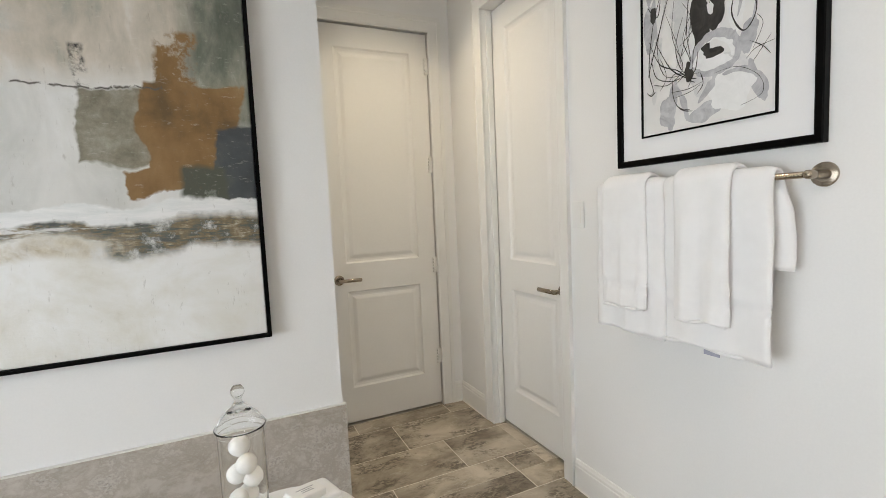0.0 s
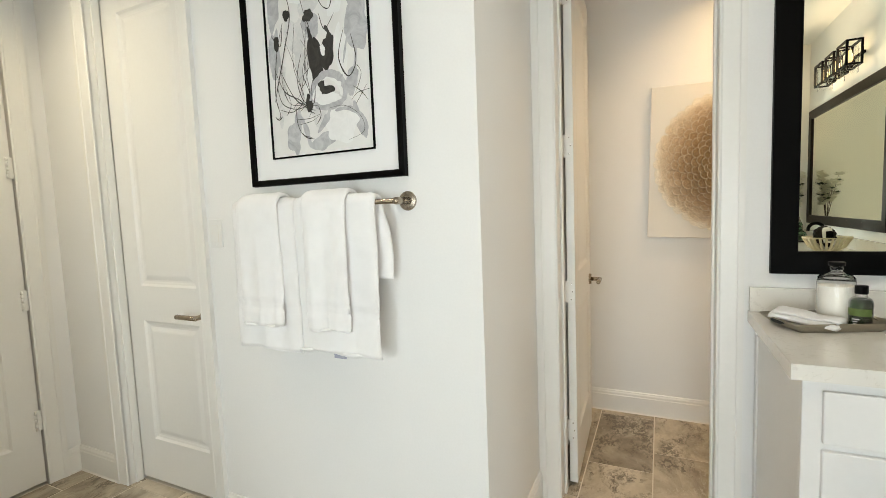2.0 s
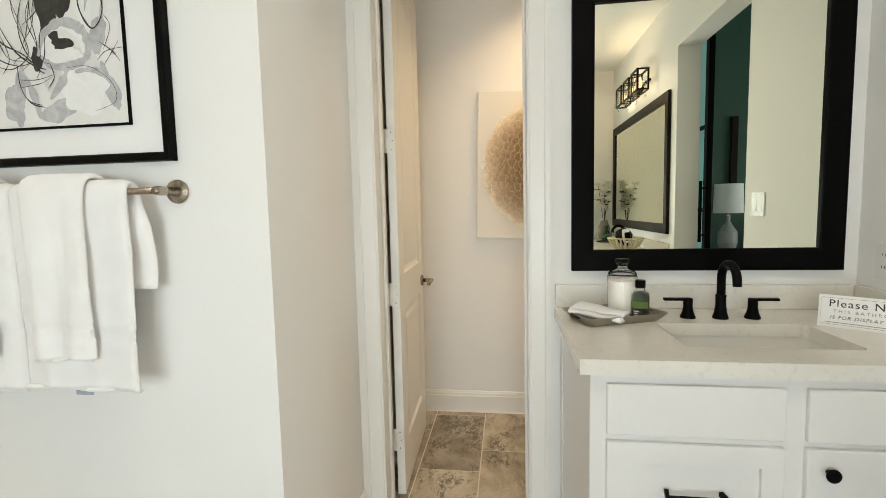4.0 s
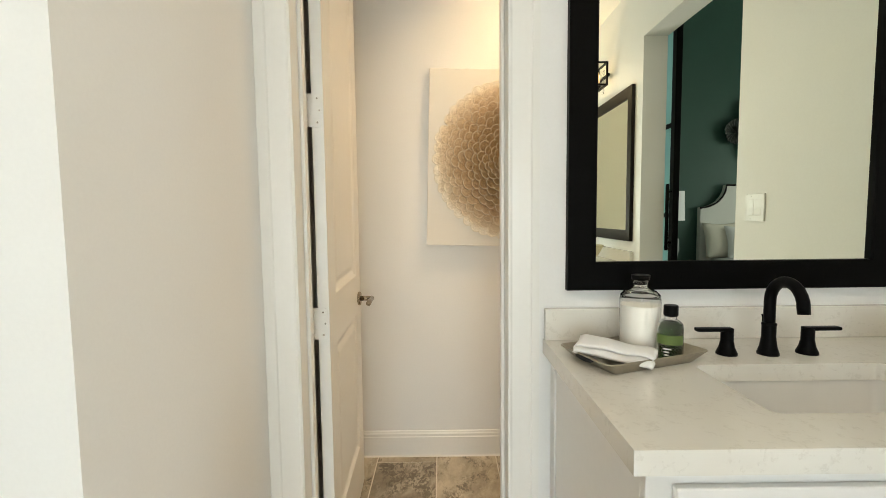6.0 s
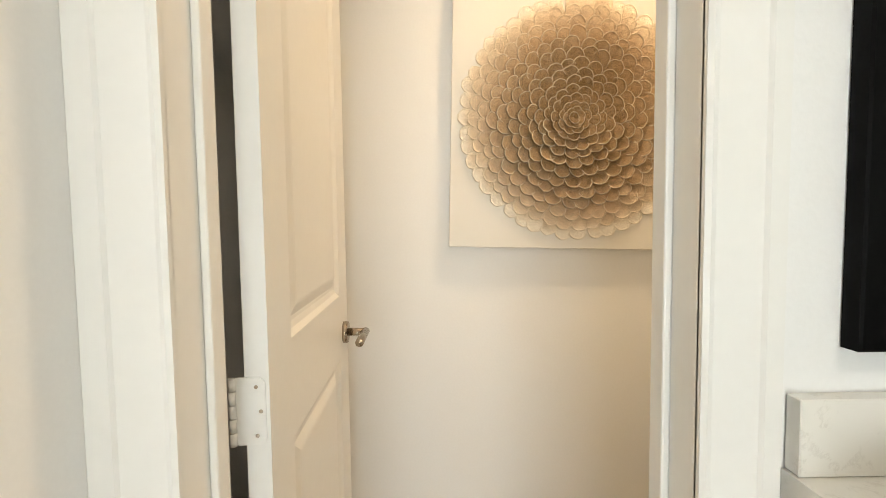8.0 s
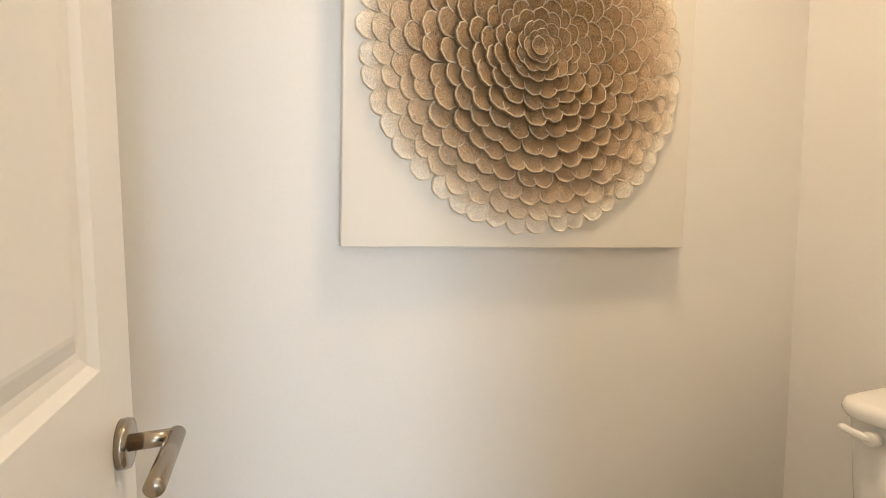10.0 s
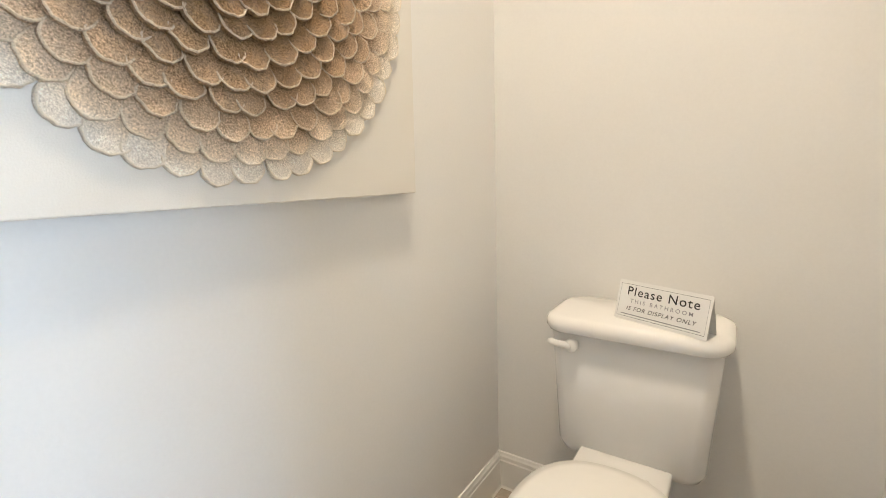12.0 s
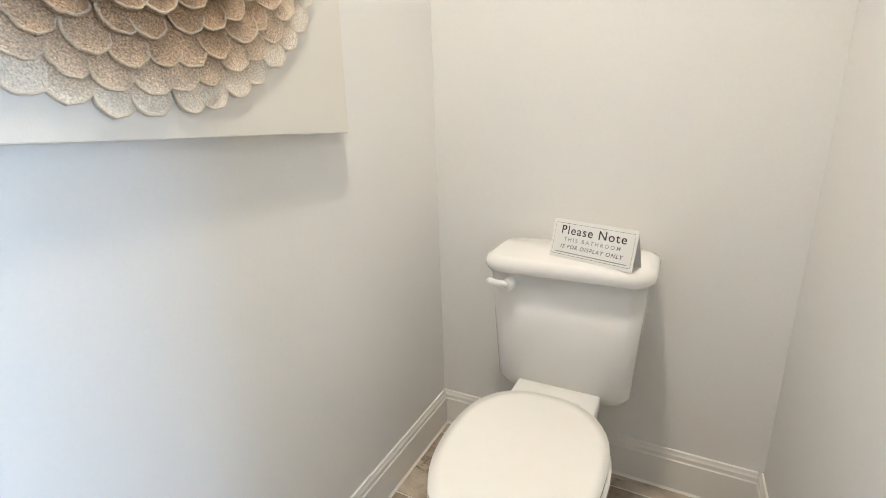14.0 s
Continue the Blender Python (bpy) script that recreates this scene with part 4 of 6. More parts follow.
    low = ramp(nt, soft, [(0.30, (0.60, 0.57, 0.48)), (0.44, (0.73, 0.715, 0.66)), (0.58, (0.81, 0.81, 0.79))])
    col = mix(nt, calc(nt, "SUBTRACT", 1.0, step(V, 0.32, 0.03)), col, low)
    col = mix(nt, broken(block(0.485, 0.520, 0.86, 1.00, 0.010), n2, 0.46, 0.56), col, (0.03, 0.03, 0.028))
    col = mix(nt, broken(block(0.28, 0.66, 0.866, 0.872, 0.004), n3, 0.42, 0.5), col, (0.10, 0.09, 0.075))
    scrape = noise_tex(nt, stretched(nt, v, (3.0, 1.0, 9.0), 0), 9.0, 6, 0.7, 0.1)
    col = mix(nt, calc(nt, "MULTIPLY", ramp(nt, scrape, [(0.60, (0, 0, 0)), (0.68, (1, 1, 1))]), 0.18), col, (0.80, 0.79, 0.74))
    drag = noise_tex(nt, stretched(nt, v, (11.0, 1.0, 3.0), 0), 6.0, 6, 0.7, 0.1)
    col = mix(nt, calc(nt, "MULTIPLY", ramp(nt, drag, [(0.62, (0, 0, 0)), (0.69, (1, 1, 1))]), 0.30), col, (0.20, 0.17, 0.12))
    nt.links.new(col, b.inputs["Base Color"])
    bump(nt, b, calc(nt, "ADD", n3, calc(nt, "ADD", streak, calc(nt, "ADD", vert, scrape))), 0.35, 0.0022)
    return m


painting = thing("abstract_painting", "large white, ochre and slate abstract painting in a thin black frame", "painting", pose(0, 0, 0))
part("canvas", box(PX0 + 0.0145, PX1 - 0.0145, 1.732, 1.768, PZ0 + 0.0145, PZ1 - 0.0145, 0.002, 1), abstract_paint(), painting, "thickly painted abstract canvas")
for b in ((PX0, PX0 + 0.014, PZ0, PZ1), (PX1 - 0.014, PX1, PZ0, PZ1), (PX0 + 0.014, PX1 - 0.014, PZ0, PZ0 + 0.014), (PX0 + 0.014, PX1 - 0.014, PZ1 - 0.014, PZ1)):
    part("frame_bar", box(b[0], b[1], 1.722, 1.769, b[2], b[3], 0.001, 1), FRAME_BLACK, painting)

# tiled wainscot under the painting
wains = thing("wall_wainscot", "beige travertine tile wainscot with a white caulked top edge", "tile wainscot", kind="structure")
for x0, x1 in ((-0.33, 0.520), (0.523, 1.743)):
    part("tile", box(x0, x1, 1.758, 1.770, 0.002, 0.530, 0.0015, 1), WAINSCOT, wains)
part("tile", box(1.7305, 1.743, 1.7715, 2.66, 0.002, 0.10, 0.001, 1), WAINSCOT, wains)
part("edge_trim", box(-0.33, 1.744, 1.7565, 1.770, 0.5305, 0.536, 0.001, 1), CAULK, wains)

# bath stool with a jar of bath balls and soaps
stool = thing("bath_stool", "small white round bath stool beside the tub wall", "stool", pose(1.44, 1.13, 0))
part("seat", lathe([(0.0, 0.47), (0.19, 0.47), (0.2, 0.475), (0.2, 0.495), (0.195, 0.50), (0.0, 0.50)], 40, close=False), CABINET, stool, "", True)
for k in range(4):
    a = radians(45 + 90 * k)
    part("leg", tube([(0.17 * math.cos(a), 0.17 * math.sin(a), 0), (0.13 * math.cos(a), 0.13 * math.sin(a), 0.472)], [0.012, 0.018], 12), CABINET, stool, "", True)


def jar_lidded(m):
    ob = thing("apothecary_jar", "lidded clear glass apothecary jar holding white bath balls", "glass jar", m)
    outer = [(0.0, 0.0), (0.050, 0.0), (0.052, 0.006), (0.030, 0.02), (0.022, 0.032), (0.034, 0.046), (0.053, 0.06), (0.056, 0.10), (0.056, 0.262), (0.061, 0.275)]
    inner = [(0.058, 0.2755), (0.0535, 0.262), (0.0535, 0.10), (0.050, 0.064), (0.0, 0.058)]
    part("jar", lathe(outer + inner, 40, close=False), CLEAR, ob, "", True).visible_shadow = False
    lid = [(0.0, 0.338), (0.012, 0.337), (0.016, 0.330), (0.030, 0.318), (0.047, 0.30), (0.060, 0.280), (0.0625, 0.2775), (0.058, 0.2775), (0.044, 0.297), (0.028, 0.314), (0.0, 0.325)]
    part("lid", lathe(lid, 40, close=False), CLEAR, ob, "", True).visible_shadow = False
    part("finial", lathe([(0.0, 0.336), (0.010, 0.338), (0.008, 0.346), (0.011, 0.352), (0.0165, 0.362), (0.0165, 0.372), (0.010, 0.381), (0.0, 0.383)], 28, close=False), CLEAR, ob, "", True)
    for x, y, z, r in ((0.006, 0.01, 0.088, 0.027), (-0.016, -0.02, 0.10, 0.023), (0.02, 0.004, 0.135, 0.026), (-0.017, 0.008, 0.150, 0.025), (0.008, -0.012, 0.180, 0.026), (-0.006, 0.01, 0.222, 0.027)):
        bm = bmesh.new()
        bmesh.ops.create_uvsphere(bm, u_segments=20, v_segments=12, radius=r)
        for v in bm.verts:
            v.co *= 1 + 0.05 * noise.noise(v.co * 60)
            v.co += Vector((x, y, z))
        part("bath_ball", bm, SOAP, ob, "chalky white bath ball", True)
    return ob


jar_lidded(pose(1.354, 1.188, 0.50))


def slab_soft(w, d, h, seed, wob=0.004, bm=None):
    """A soft folded cloth slab: rounded on one edge, slightly wavy."""
    rows = []
    for i in range(13):
        x = -w / 2 + w * i / 12
        ring = []
        for k in range(28):
            a = 2 * math.pi * k / 28
            c, s = math.cos(a), math.sin(a)
            y = d / 2 * (abs(c) ** 0.35) * (1 if c > 0 else -1)
            z = h / 2 + h / 2 * (abs(s) ** 0.55) * (1 if s > 0 else -1)
            e = max(0.0, 1 - abs(2 * i / 12 - 1) ** 7) ** 0.5
            y, z = y * (0.90 + 0.10 * e), h / 2 + (z - h / 2) * (0.25 + 0.75 * e)
            ring.append((x + wob * noise.noise((y * 20, z * 30, seed)), y + wob * noise.noise((x * 14, z * 40, seed + 3)), max(0.0, z + wob * noise.noise((x * 11, y * 11, seed + 5)) * (1 if z > h * 0.3 else 0))))
        rows.append(ring)
    return loft(rows, True, bm)


soaps = thing("face_cloth_stack", "folded white face cloths on the stool", "face cloth", pose(1.515, 1.145, 0.50, 0, 0, 20))
part("cloth", slab_soft(0.13, 0.10, 0.028, 2.0), TERRY, soaps, "", True)
part("cloth", slab_soft(0.12, 0.095, 0.024, 5.0), TERRY, soaps, "", True, pose(0.0, 0.004, 0.028, 0, 0, 6))
part("cloth", slab_soft(0.125, 0.098, 0.026, 9.0), TERRY, soaps, "", True, pose(-0.004, 0.0, 0.052, 0, 0, -4))
soap = thing("soap_box", "white boxed soap lying on the face cloths", "soap", pose(1.492, 1.120, 0.578, 0, 6, 24))
part("carton", box(-0.045, 0.045, -0.028, 0.028, 0, 0.022, 0.004, 3), SOAP, soap, "", True)
for k, (w, y) in enumerate(((0.05, 0.006), (0.03, -0.002), (0.035, -0.010))):
    part("print_bar", box(-w / 2, w / 2, y - 0.0012, y + 0.0012, 0.0221, 0.0224), INK_GREY, soap)


# ---------------------------------------------------------------- vanity
VX, VY0, VY1 = 2.812, -0.463, -1.465          # cabinet face, left end, right end
vanity = thing("vanity_cabinet", "white shaker vanity cabinet with drawers, a door and black pulls", "vanity cabinet", pose(0, 0, 0))
body = bmesh.new()
box(VX + 0.0195, 3.403, VY1, VY0 - 0.018, 0.10, 0.74, 0, 1, body)
part("carcass", body, CABINET, vanity)
part("side_panel", box(VX + 0.019, 3.403, VY0 - 0.018, VY0, 0.0, 0.862, 0.001, 1), CABINET, vanity)
part("side_filler", box(3.36, 3.403, VY0, VY0 + 0.006, 0.0, 0.862, 0.001, 1), CABINET, vanity)
part("toe_kick", box(VX + 0.075, VX + 0.09, VY1, VY0 - 0.02, 0.0, 0.10), CABINET, vanity)
part("face_frame", box(VX, VX + 0.019, VY1, VY0, 0.10, 0.862, 0.0015, 1), CABINET, vanity)


def front(name, y0, y1, z0, z1, shaker, label=""):
    """A drawer or door front in the opening; shaker fronts have a recessed field."""
    y0, y1 = min(y0, y1), max(y0, y1)
    x = VX - 0.016
    if not shaker:
        return part(name, box(x, VX - 0.0005, y0, y1, z0, z1, 0.0035, 2), CABINET, vanity, label)
    s, rows = 0.052, []
    for off, xx in ((0, VX - 0.0005), (0, x + 0.002), (0.002, x), (s, x), (s + 0.001, x + 0.009)):
        rows.append([(xx, y0 + off, z0 + off), (xx, y1 - off, z0 + off), (xx, y1 - off, z1 - off), (xx, y0 + off, z1 - off)])
    return part(name, loft(rows), CABINET, vanity, label)


front("drawer_front", -0.503, -0.918, 0.706, 0.838, False)
d2 = front("drawer_front", -0.503, -0.918, 0.415, 0.688, True)
d3 = front("drawer_front", -0.503, -0.918, 0.132, 0.398, True)
front("false_front", -0.966, -1.432, 0.706, 0.838, False)
vd = front("cabinet_door", -0.966, -1.432, 0.132, 0.690, True)


def bar_pull(parent, y, z):
    x = VX - 0.016
    p = part("handle", tube([(x - 0.028, y - 0.074, z), (x - 0.028, y + 0.074, z)], 0.006, 4), BLACK, parent, "matte black bar pull")
    for s in (-1, 1):
        part("post", tube([(x + 0.0, y + s * 0.064, z), (x - 0.026, y + s * 0.070, z)], [0.008, 0.006], 4), BLACK, p)


bar_pull(d2, -0.711, 0.566)
bar_pull(d3, -0.715, 0.265)
kb = part("knob", lathe([(0.0, 0.026), (0.012, 0.026), (0.0165, 0.022), (0.0165, 0.018), (0.009, 0.012), (0.006, 0.0)], 28, close=False), BLACK, vd, "matte black round knob", True, pose(VX - 0.016, -1.012, 0.638, 0, -90, 0))

SX0, SX1, SY0, SY1 = 2.905, 3.165, -1.168, -0.728
top = thing("countertop", "white veined quartz countertop with backsplash", "countertop", pose(0, 0, 0))
bm = bmesh.new()
zt, zb = 0.904, 0.864
outer = [(2.787, -0.434), (3.4035, -0.434), (3.4035, -1.466), (2.787, -1.466)]
inner_t = [(p[0], p[1]) for p in rounded_rect((SX0 + SX1) / 2, (SY0 + SY1) / 2, (SX1 - SX0) / 2, (SY1 - SY0) / 2, 0.022, 0, 5)]
vo_t = [bm.verts.new((x, y, zt)) for x, y in outer]
vo_b = [bm.verts.new((x, y, zb)) for x, y in outer]
vi_t = [bm.verts.new((x, y, zt)) for x, y in inner_t]
vi_b = [bm.verts.new((x, y, zb)) for x, y in inner_t]
for a, b in ((vo_t, vo_b), (vi_t, vi_b)):
    for k in range(len(a)):
        bm.faces.new((a[k], a[(k + 1) % len(a)], b[(k + 1) % len(a)], b[k]))
n = len(vi_t) // 4
corner_of = [1, 0, 3, 2]          # inner corner arcs run (+,+), (-,+), (-,-), (+,-)
for vo, vi in ((vo_t, vi_t), (vo_b, vi_b)):
    for q in range(4):
        c = vo[corner_of[q]]
        arc = vi[q * n:(q + 1) * n]
        for k in range(n - 1):
            bm.faces.new((c, arc[k], arc[k + 1]))
        nxt = vi[((q + 1) % 4) * n]
        bm.faces.new((c, arc[-1], nxt, vo[corner_of[(q + 1) % 4]]))
part("slab", bm, QUARTZ, top)
part("backsplash", box(3.381, 3.4035, -1.444, -0.437, 0.9045, 0.992, 0.0015, 1), QUARTZ, top)
part("side_splash", box(2.80, 3.381, -1.4665, -1.4445, 0.9045, 0.992, 0.0015, 1), QUARTZ, top)

sink = thing("sink_basin", "white undermount rectangular sink basin", "sink", pose((SX0 + SX1) / 2, (SY0 + SY1) / 2, 0))
hx, hy = (SX1 - SX0) / 2 + 0.006, (SY1 - SY0) / 2 + 0.006
rings = [rounded_rect(0, 0, hx - o, hy - o, max(0.03 - o * 0.1, 0.012), z) for o, z in ((0, 0.863), (0.004, 0.85), (0.012, 0.80), (0.022, 0.768), (0.045, 0.752), (0.10, 0.748))]
part("bowl", loft(rings + [rounded_rect(0, 0, 0.02, 0.02, 0.019, 0.746)], False), PORCELAIN, sink, "", True)
part("drain", lathe([(0.0, 0.751), (0.018, 0.752), (0.022, 0.749), (0.022, 0.744)], 28, close=False), BLACK, sink, "black drain stopper", True)


def faucet(m, label):
    ob = thing("faucet", label, "faucet", m)
    part("base", lathe([(0.0, 0.0), (0.024, 0.0), (0.024, 0.004), (0.019, 0.02), (0.0155, 0.045), (0.0155, 0.072), (0.0165, 0.074), (0.0165, 0.078), (0.013, 0.080), (0.0, 0.080)], 32, close=False), BLACK, ob, "", True)
    pts = [(0, 0, 0.075), (0, 0, 0.11), (0, 0, 0.135)]
    for k in range(1, 13):
        a = radians(15 * k)
        pts.append((-0.052 + 0.052 * math.cos(a), 0, 0.135 + 0.052 * math.sin(a)))
    pts += [(-0.106, 0, 0.122)]
    part("spout", tube(pts, [0.013] * (len(pts) - 1) + [0.0125], 20), BLACK, ob, "", True)
    part("lift_rod", tube([(0.022, 0, 0.03), (0.022, 0, 0.088), (0.022, 0, 0.095)], [0.0025, 0.0025, 0.0045], 10), BLACK, ob, "", True)
    for s in (1, -1):
        v = part("valve", lathe([(0.0, 0.0), (0.024, 0.0), (0.024, 0.004), (0.018, 0.018), (0.0145, 0.035), (0.0145, 0.060), (0.012, 0.064), (0.0, 0.064)], 32, close=False), BLACK, ob, "black valve with a flat lever", True, pose(0.004, s * 0.1, 0))
        bm = box(-0.010, 0.010, -0.012 if s > 0 else -0.078, 0.078 if s > 0 else 0.012, 0.058, 0.067, 0.003, 2)
        part("lever", bm, BLACK, v)
    return ob


faucet(pose(3.240, -0.955, 0.904), "matte black widespread bathroom faucet with two levers")


def mirror_framed(m, w, h, mw, label, mat, arch=False):
    ob = thing("framed_mirror", label, "mirror", m)
    hw, hh = w / 2, h / 2
    prof = [(0.0, 0.004), (0.0, 0.024), (mw, 0.024), (mw, 0.002), (mw - 0.003, 0.0), (0.006, 0.002)]
    cs = [(-1, -1), (1, -1), (1, 1), (-1, 1)]
    for k in range(4):
        part("frame_bar", loft([[(cx * (hw + u), -0.026 + v, cz * (hh + u)) for u, v in prof] for cx, cz in (cs[k], cs[(k + 1) % 4])]), mat, ob)
    part("mirror_glass", box(-hw - 0.002, hw + 0.002, -0.012, -0.004, -hh - 0.002, hh + 0.002), MIRROR, ob, "silvered mirror glass")
    return ob


mirror_framed(pose(3.405, -0.953, 1.560, 0, 0, -90), 0.757, 0.876, 0.078, "black wood framed mirror hanging over the vanity", FRAME_BLACK)


# tray with cloth, bath salts and a bottle
TRAY = pose(3.214, -0.608, 0.904, 0, 0, math.degrees(math.atan2(-0.246, 0.092)))


def serving_tray():
    ob = thing("metal_tray", "hammered pewter rectangular tray with cut-out handles on the countertop", "tray", TRAY)
    L, W = 0.144, 0.090
    rows = []
    for fx, z in ((0.80, 0.0), (0.82, 0.002), (1.0, 0.026), (1.015, 0.0275), (1.005, 0.030), (0.985, 0.0285), (0.80, 0.006), (0.78, 0.0045)):
        rows.append(rounded_rect(0, 0, L * fx, W * (fx if fx < 0.9 else fx), 0.012, z, 4))
    bm = loft(rows, True)
    part("pan", bm, PEWTER, ob, "", True)
    # solid dark ovals paint the shade of the handle openings; nothing is cut
    for s in (1, -1):
        part("handle_slot", loft([[(s * (L * (0.935 + 0.02 * q)) , y, 0.0195 + z * 0.006) for y, z in [(0.03 * math.cos(t), math.sin(t)) for t in [2 * math.pi * k / 20 for k in range(20)]]] for q in (0, 2.6)]), SHADOW_GAP, ob)
    return ob


PEWTER = speckled("hammered_pewter", (0.40, 0.36, 0.29), 0.42, 55, 0.2, 0.003, 0.5, 0.7)
serving_tray()
salts = thing("bath_salt_bottle", "clear glass bottle of white bath salts with a black stopper", "glass bottle", pose(3.272, -0.650, 0.9105))
prof = [(0.0, 0.0), (0.046, 0.0), (0.049, 0.005), (0.049, 0.128), (0.047, 0.140), (0.038, 0.150), (0.024, 0.155), (0.018, 0.160), (0.018, 0.172), (0.0205, 0.174), (0.0205, 0.178)]
part("glass", lathe(prof + [(0.0155, 0.178), (0.0155, 0.160), (0.022, 0.1525), (0.036, 0.1475), (0.0445, 0.138), (0.0478, 0.127), (0.0478, 0.007), (0.0, 0.004)], 44, close=False), CLEAR, salts, "", True).visible_shadow = False
part("salts", lathe([(0.0, 0.006), (0.0472, 0.0075), (0.0476, 0.116), (0.03, 0.119), (0.0, 0.118)], 40, close=False), WAX, salts, "white bath salts", True)
part("stopper", lathe([(0.0, 0.166), (0.0152, 0.166), (0.0152, 0.1785), (0.0215, 0.1787), (0.0225, 0.190), (0.0, 0.191)], 28, close=False), BLACK, salts, "", True)

bottle = thing("toiletry_bottle", "green toiletry bottle with a black cap and olive label", "bottle", pose(3.192, -0.688, 0.9105, 0, 0, 35))
GB = 0.0285
part("glass", lathe([(0.0, 0.0), (GB - 0.004, 0.0), (GB, 0.004), (GB, 0.078), (GB - 0.003, 0.087), (0.019, 0.093), (0.0135, 0.096), (0.0130, 0.108), (0.0118, 0.108), (0.0122, 0.0965), (0.018, 0.0915), (GB - 0.0045, 0.086), (GB - 0.0015, 0.077), (GB - 0.0015, 0.005), (0.0, 0.004)], 40, close=False), CLEAR, bottle, "clear glass shoulder and neck", True).visible_shadow = False
part("liquid", lathe([(0.0, 0.0045), (GB - 0.0018, 0.0055), (GB - 0.0018, 0.076), (GB - 0.005, 0.0855), (0.017, 0.088), (0.0, 0.088)], 40, close=False), GREEN_GLASS, bottle, "dark green liquid", True)
part("cap", lathe([(0.0, 0.104), (0.0152, 0.104), (0.016, 0.106), (0.016, 0.127), (0.0145, 0.129), (0.0, 0.129)], 36, close=False), BLACK, bottle, "ribbed black cap", True)
lab = bmesh.new()
rows = []
for z in (0.040, 0.062):
    rows.append([((GB + 0.0005) * math.cos(a), (GB + 0.0005) * math.sin(a), z) for a in [radians(35 + 10 * k) for k in range(16)]])
vs = [[lab.verts.new(p) for p in r] for r in rows]
for k in range(15):
    lab.faces.new((vs[0][k], vs[0][k + 1], vs[1][k + 1], vs[1][k]))
part("label_band", lab, wash("olive_label", (0.085, 0.135, 0.03), (0.13, 0.19, 0.05)), bottle, "olive green label band")
for z, a0, a1 in ((0.030, 88, 125), (0.023, 91, 121), (0.016, 95, 117)):
    lb = bmesh.new()
    vs = [[lb.verts.new(((GB + 0.0006) * math.cos(radians(a)), (GB + 0.0006) * math.sin(radians(a)), q)) for a in range(a0, a1, 6)] for q in (z - 0.0016, z + 0.0016)]
    for k in range(len(vs[0]) - 1):
        lb.faces.new((vs[0][k], vs[0][k + 1], vs[1][k + 1], vs[1][k]))
    part("print_bar", lb, CARD, bottle)

cloth = thing("folded_cloth", "folded white cotton cloth lying on the tray", "cloth", pose(3.185, -0.556, 0.922, 2, 5, -118))


def folded_ribbon(w, seed):
    """A cloth folded over itself in three soft layers, with rounded bends and a wavy lay."""
    mid = [(0.040, 0.006), (0.0, 0.005), (-0.036, 0.006)] + [(-0.038 - 0.008 * math.sin(t), 0.013 - 0.007 * math.cos(t)) for t in (0.6, 1.2, 1.9, 2.5)]
    mid += [(-0.034, 0.020), (0.0, 0.019), (0.030, 0.020)] + [(0.033 + 0.008 * math.sin(t), 0.027 - 0.007 * math.cos(t)) for t in (0.6, 1.2, 1.9, 2.5)]
    mid += [(0.028, 0.034), (0.0, 0.035), (-0.022, 0.033), (-0.033, 0.031)]
    th = 0.0046
    up, dn = [], []
    for k, (y, z) in enumerate(mid):
        a, c = mid[max(0, k - 1)], mid[min(len(mid) - 1, k + 1)]
        d = Vector((c[0] - a[0], c[1] - a[1])).normalized()
        e = th * (0.7 if k in (0, len(mid) - 1) else 1.0)
        up.append((y - d.y * e, z + d.x * e))
        dn.append((y + d.y * e, z - d.x * e))
    ring = up + dn[::-1]
    rows = []
    for i in range(23):
        x = -w / 2 + w * i / 22
        q = 1.0 - 0.22 * abs(2 * i / 22 - 1) ** 8
        rows.append([(x + 0.010 * noise.noise((y * 30, z * 60, seed)), y * (1.0 + 0.12 * noise.noise((x * 12, 1, seed))) + 0.006 * noise.noise((x * 9, z * 25, seed)), max(0.0, z * 0.70 * q * (1 + 0.34 * noise.noise((x * 16, y * 14, seed + 4))))) for y, z in ring])
    return loft(rows, True)


part("fold", folded_ribbon(0.172, 3.3), TERRY, cloth, "", True)


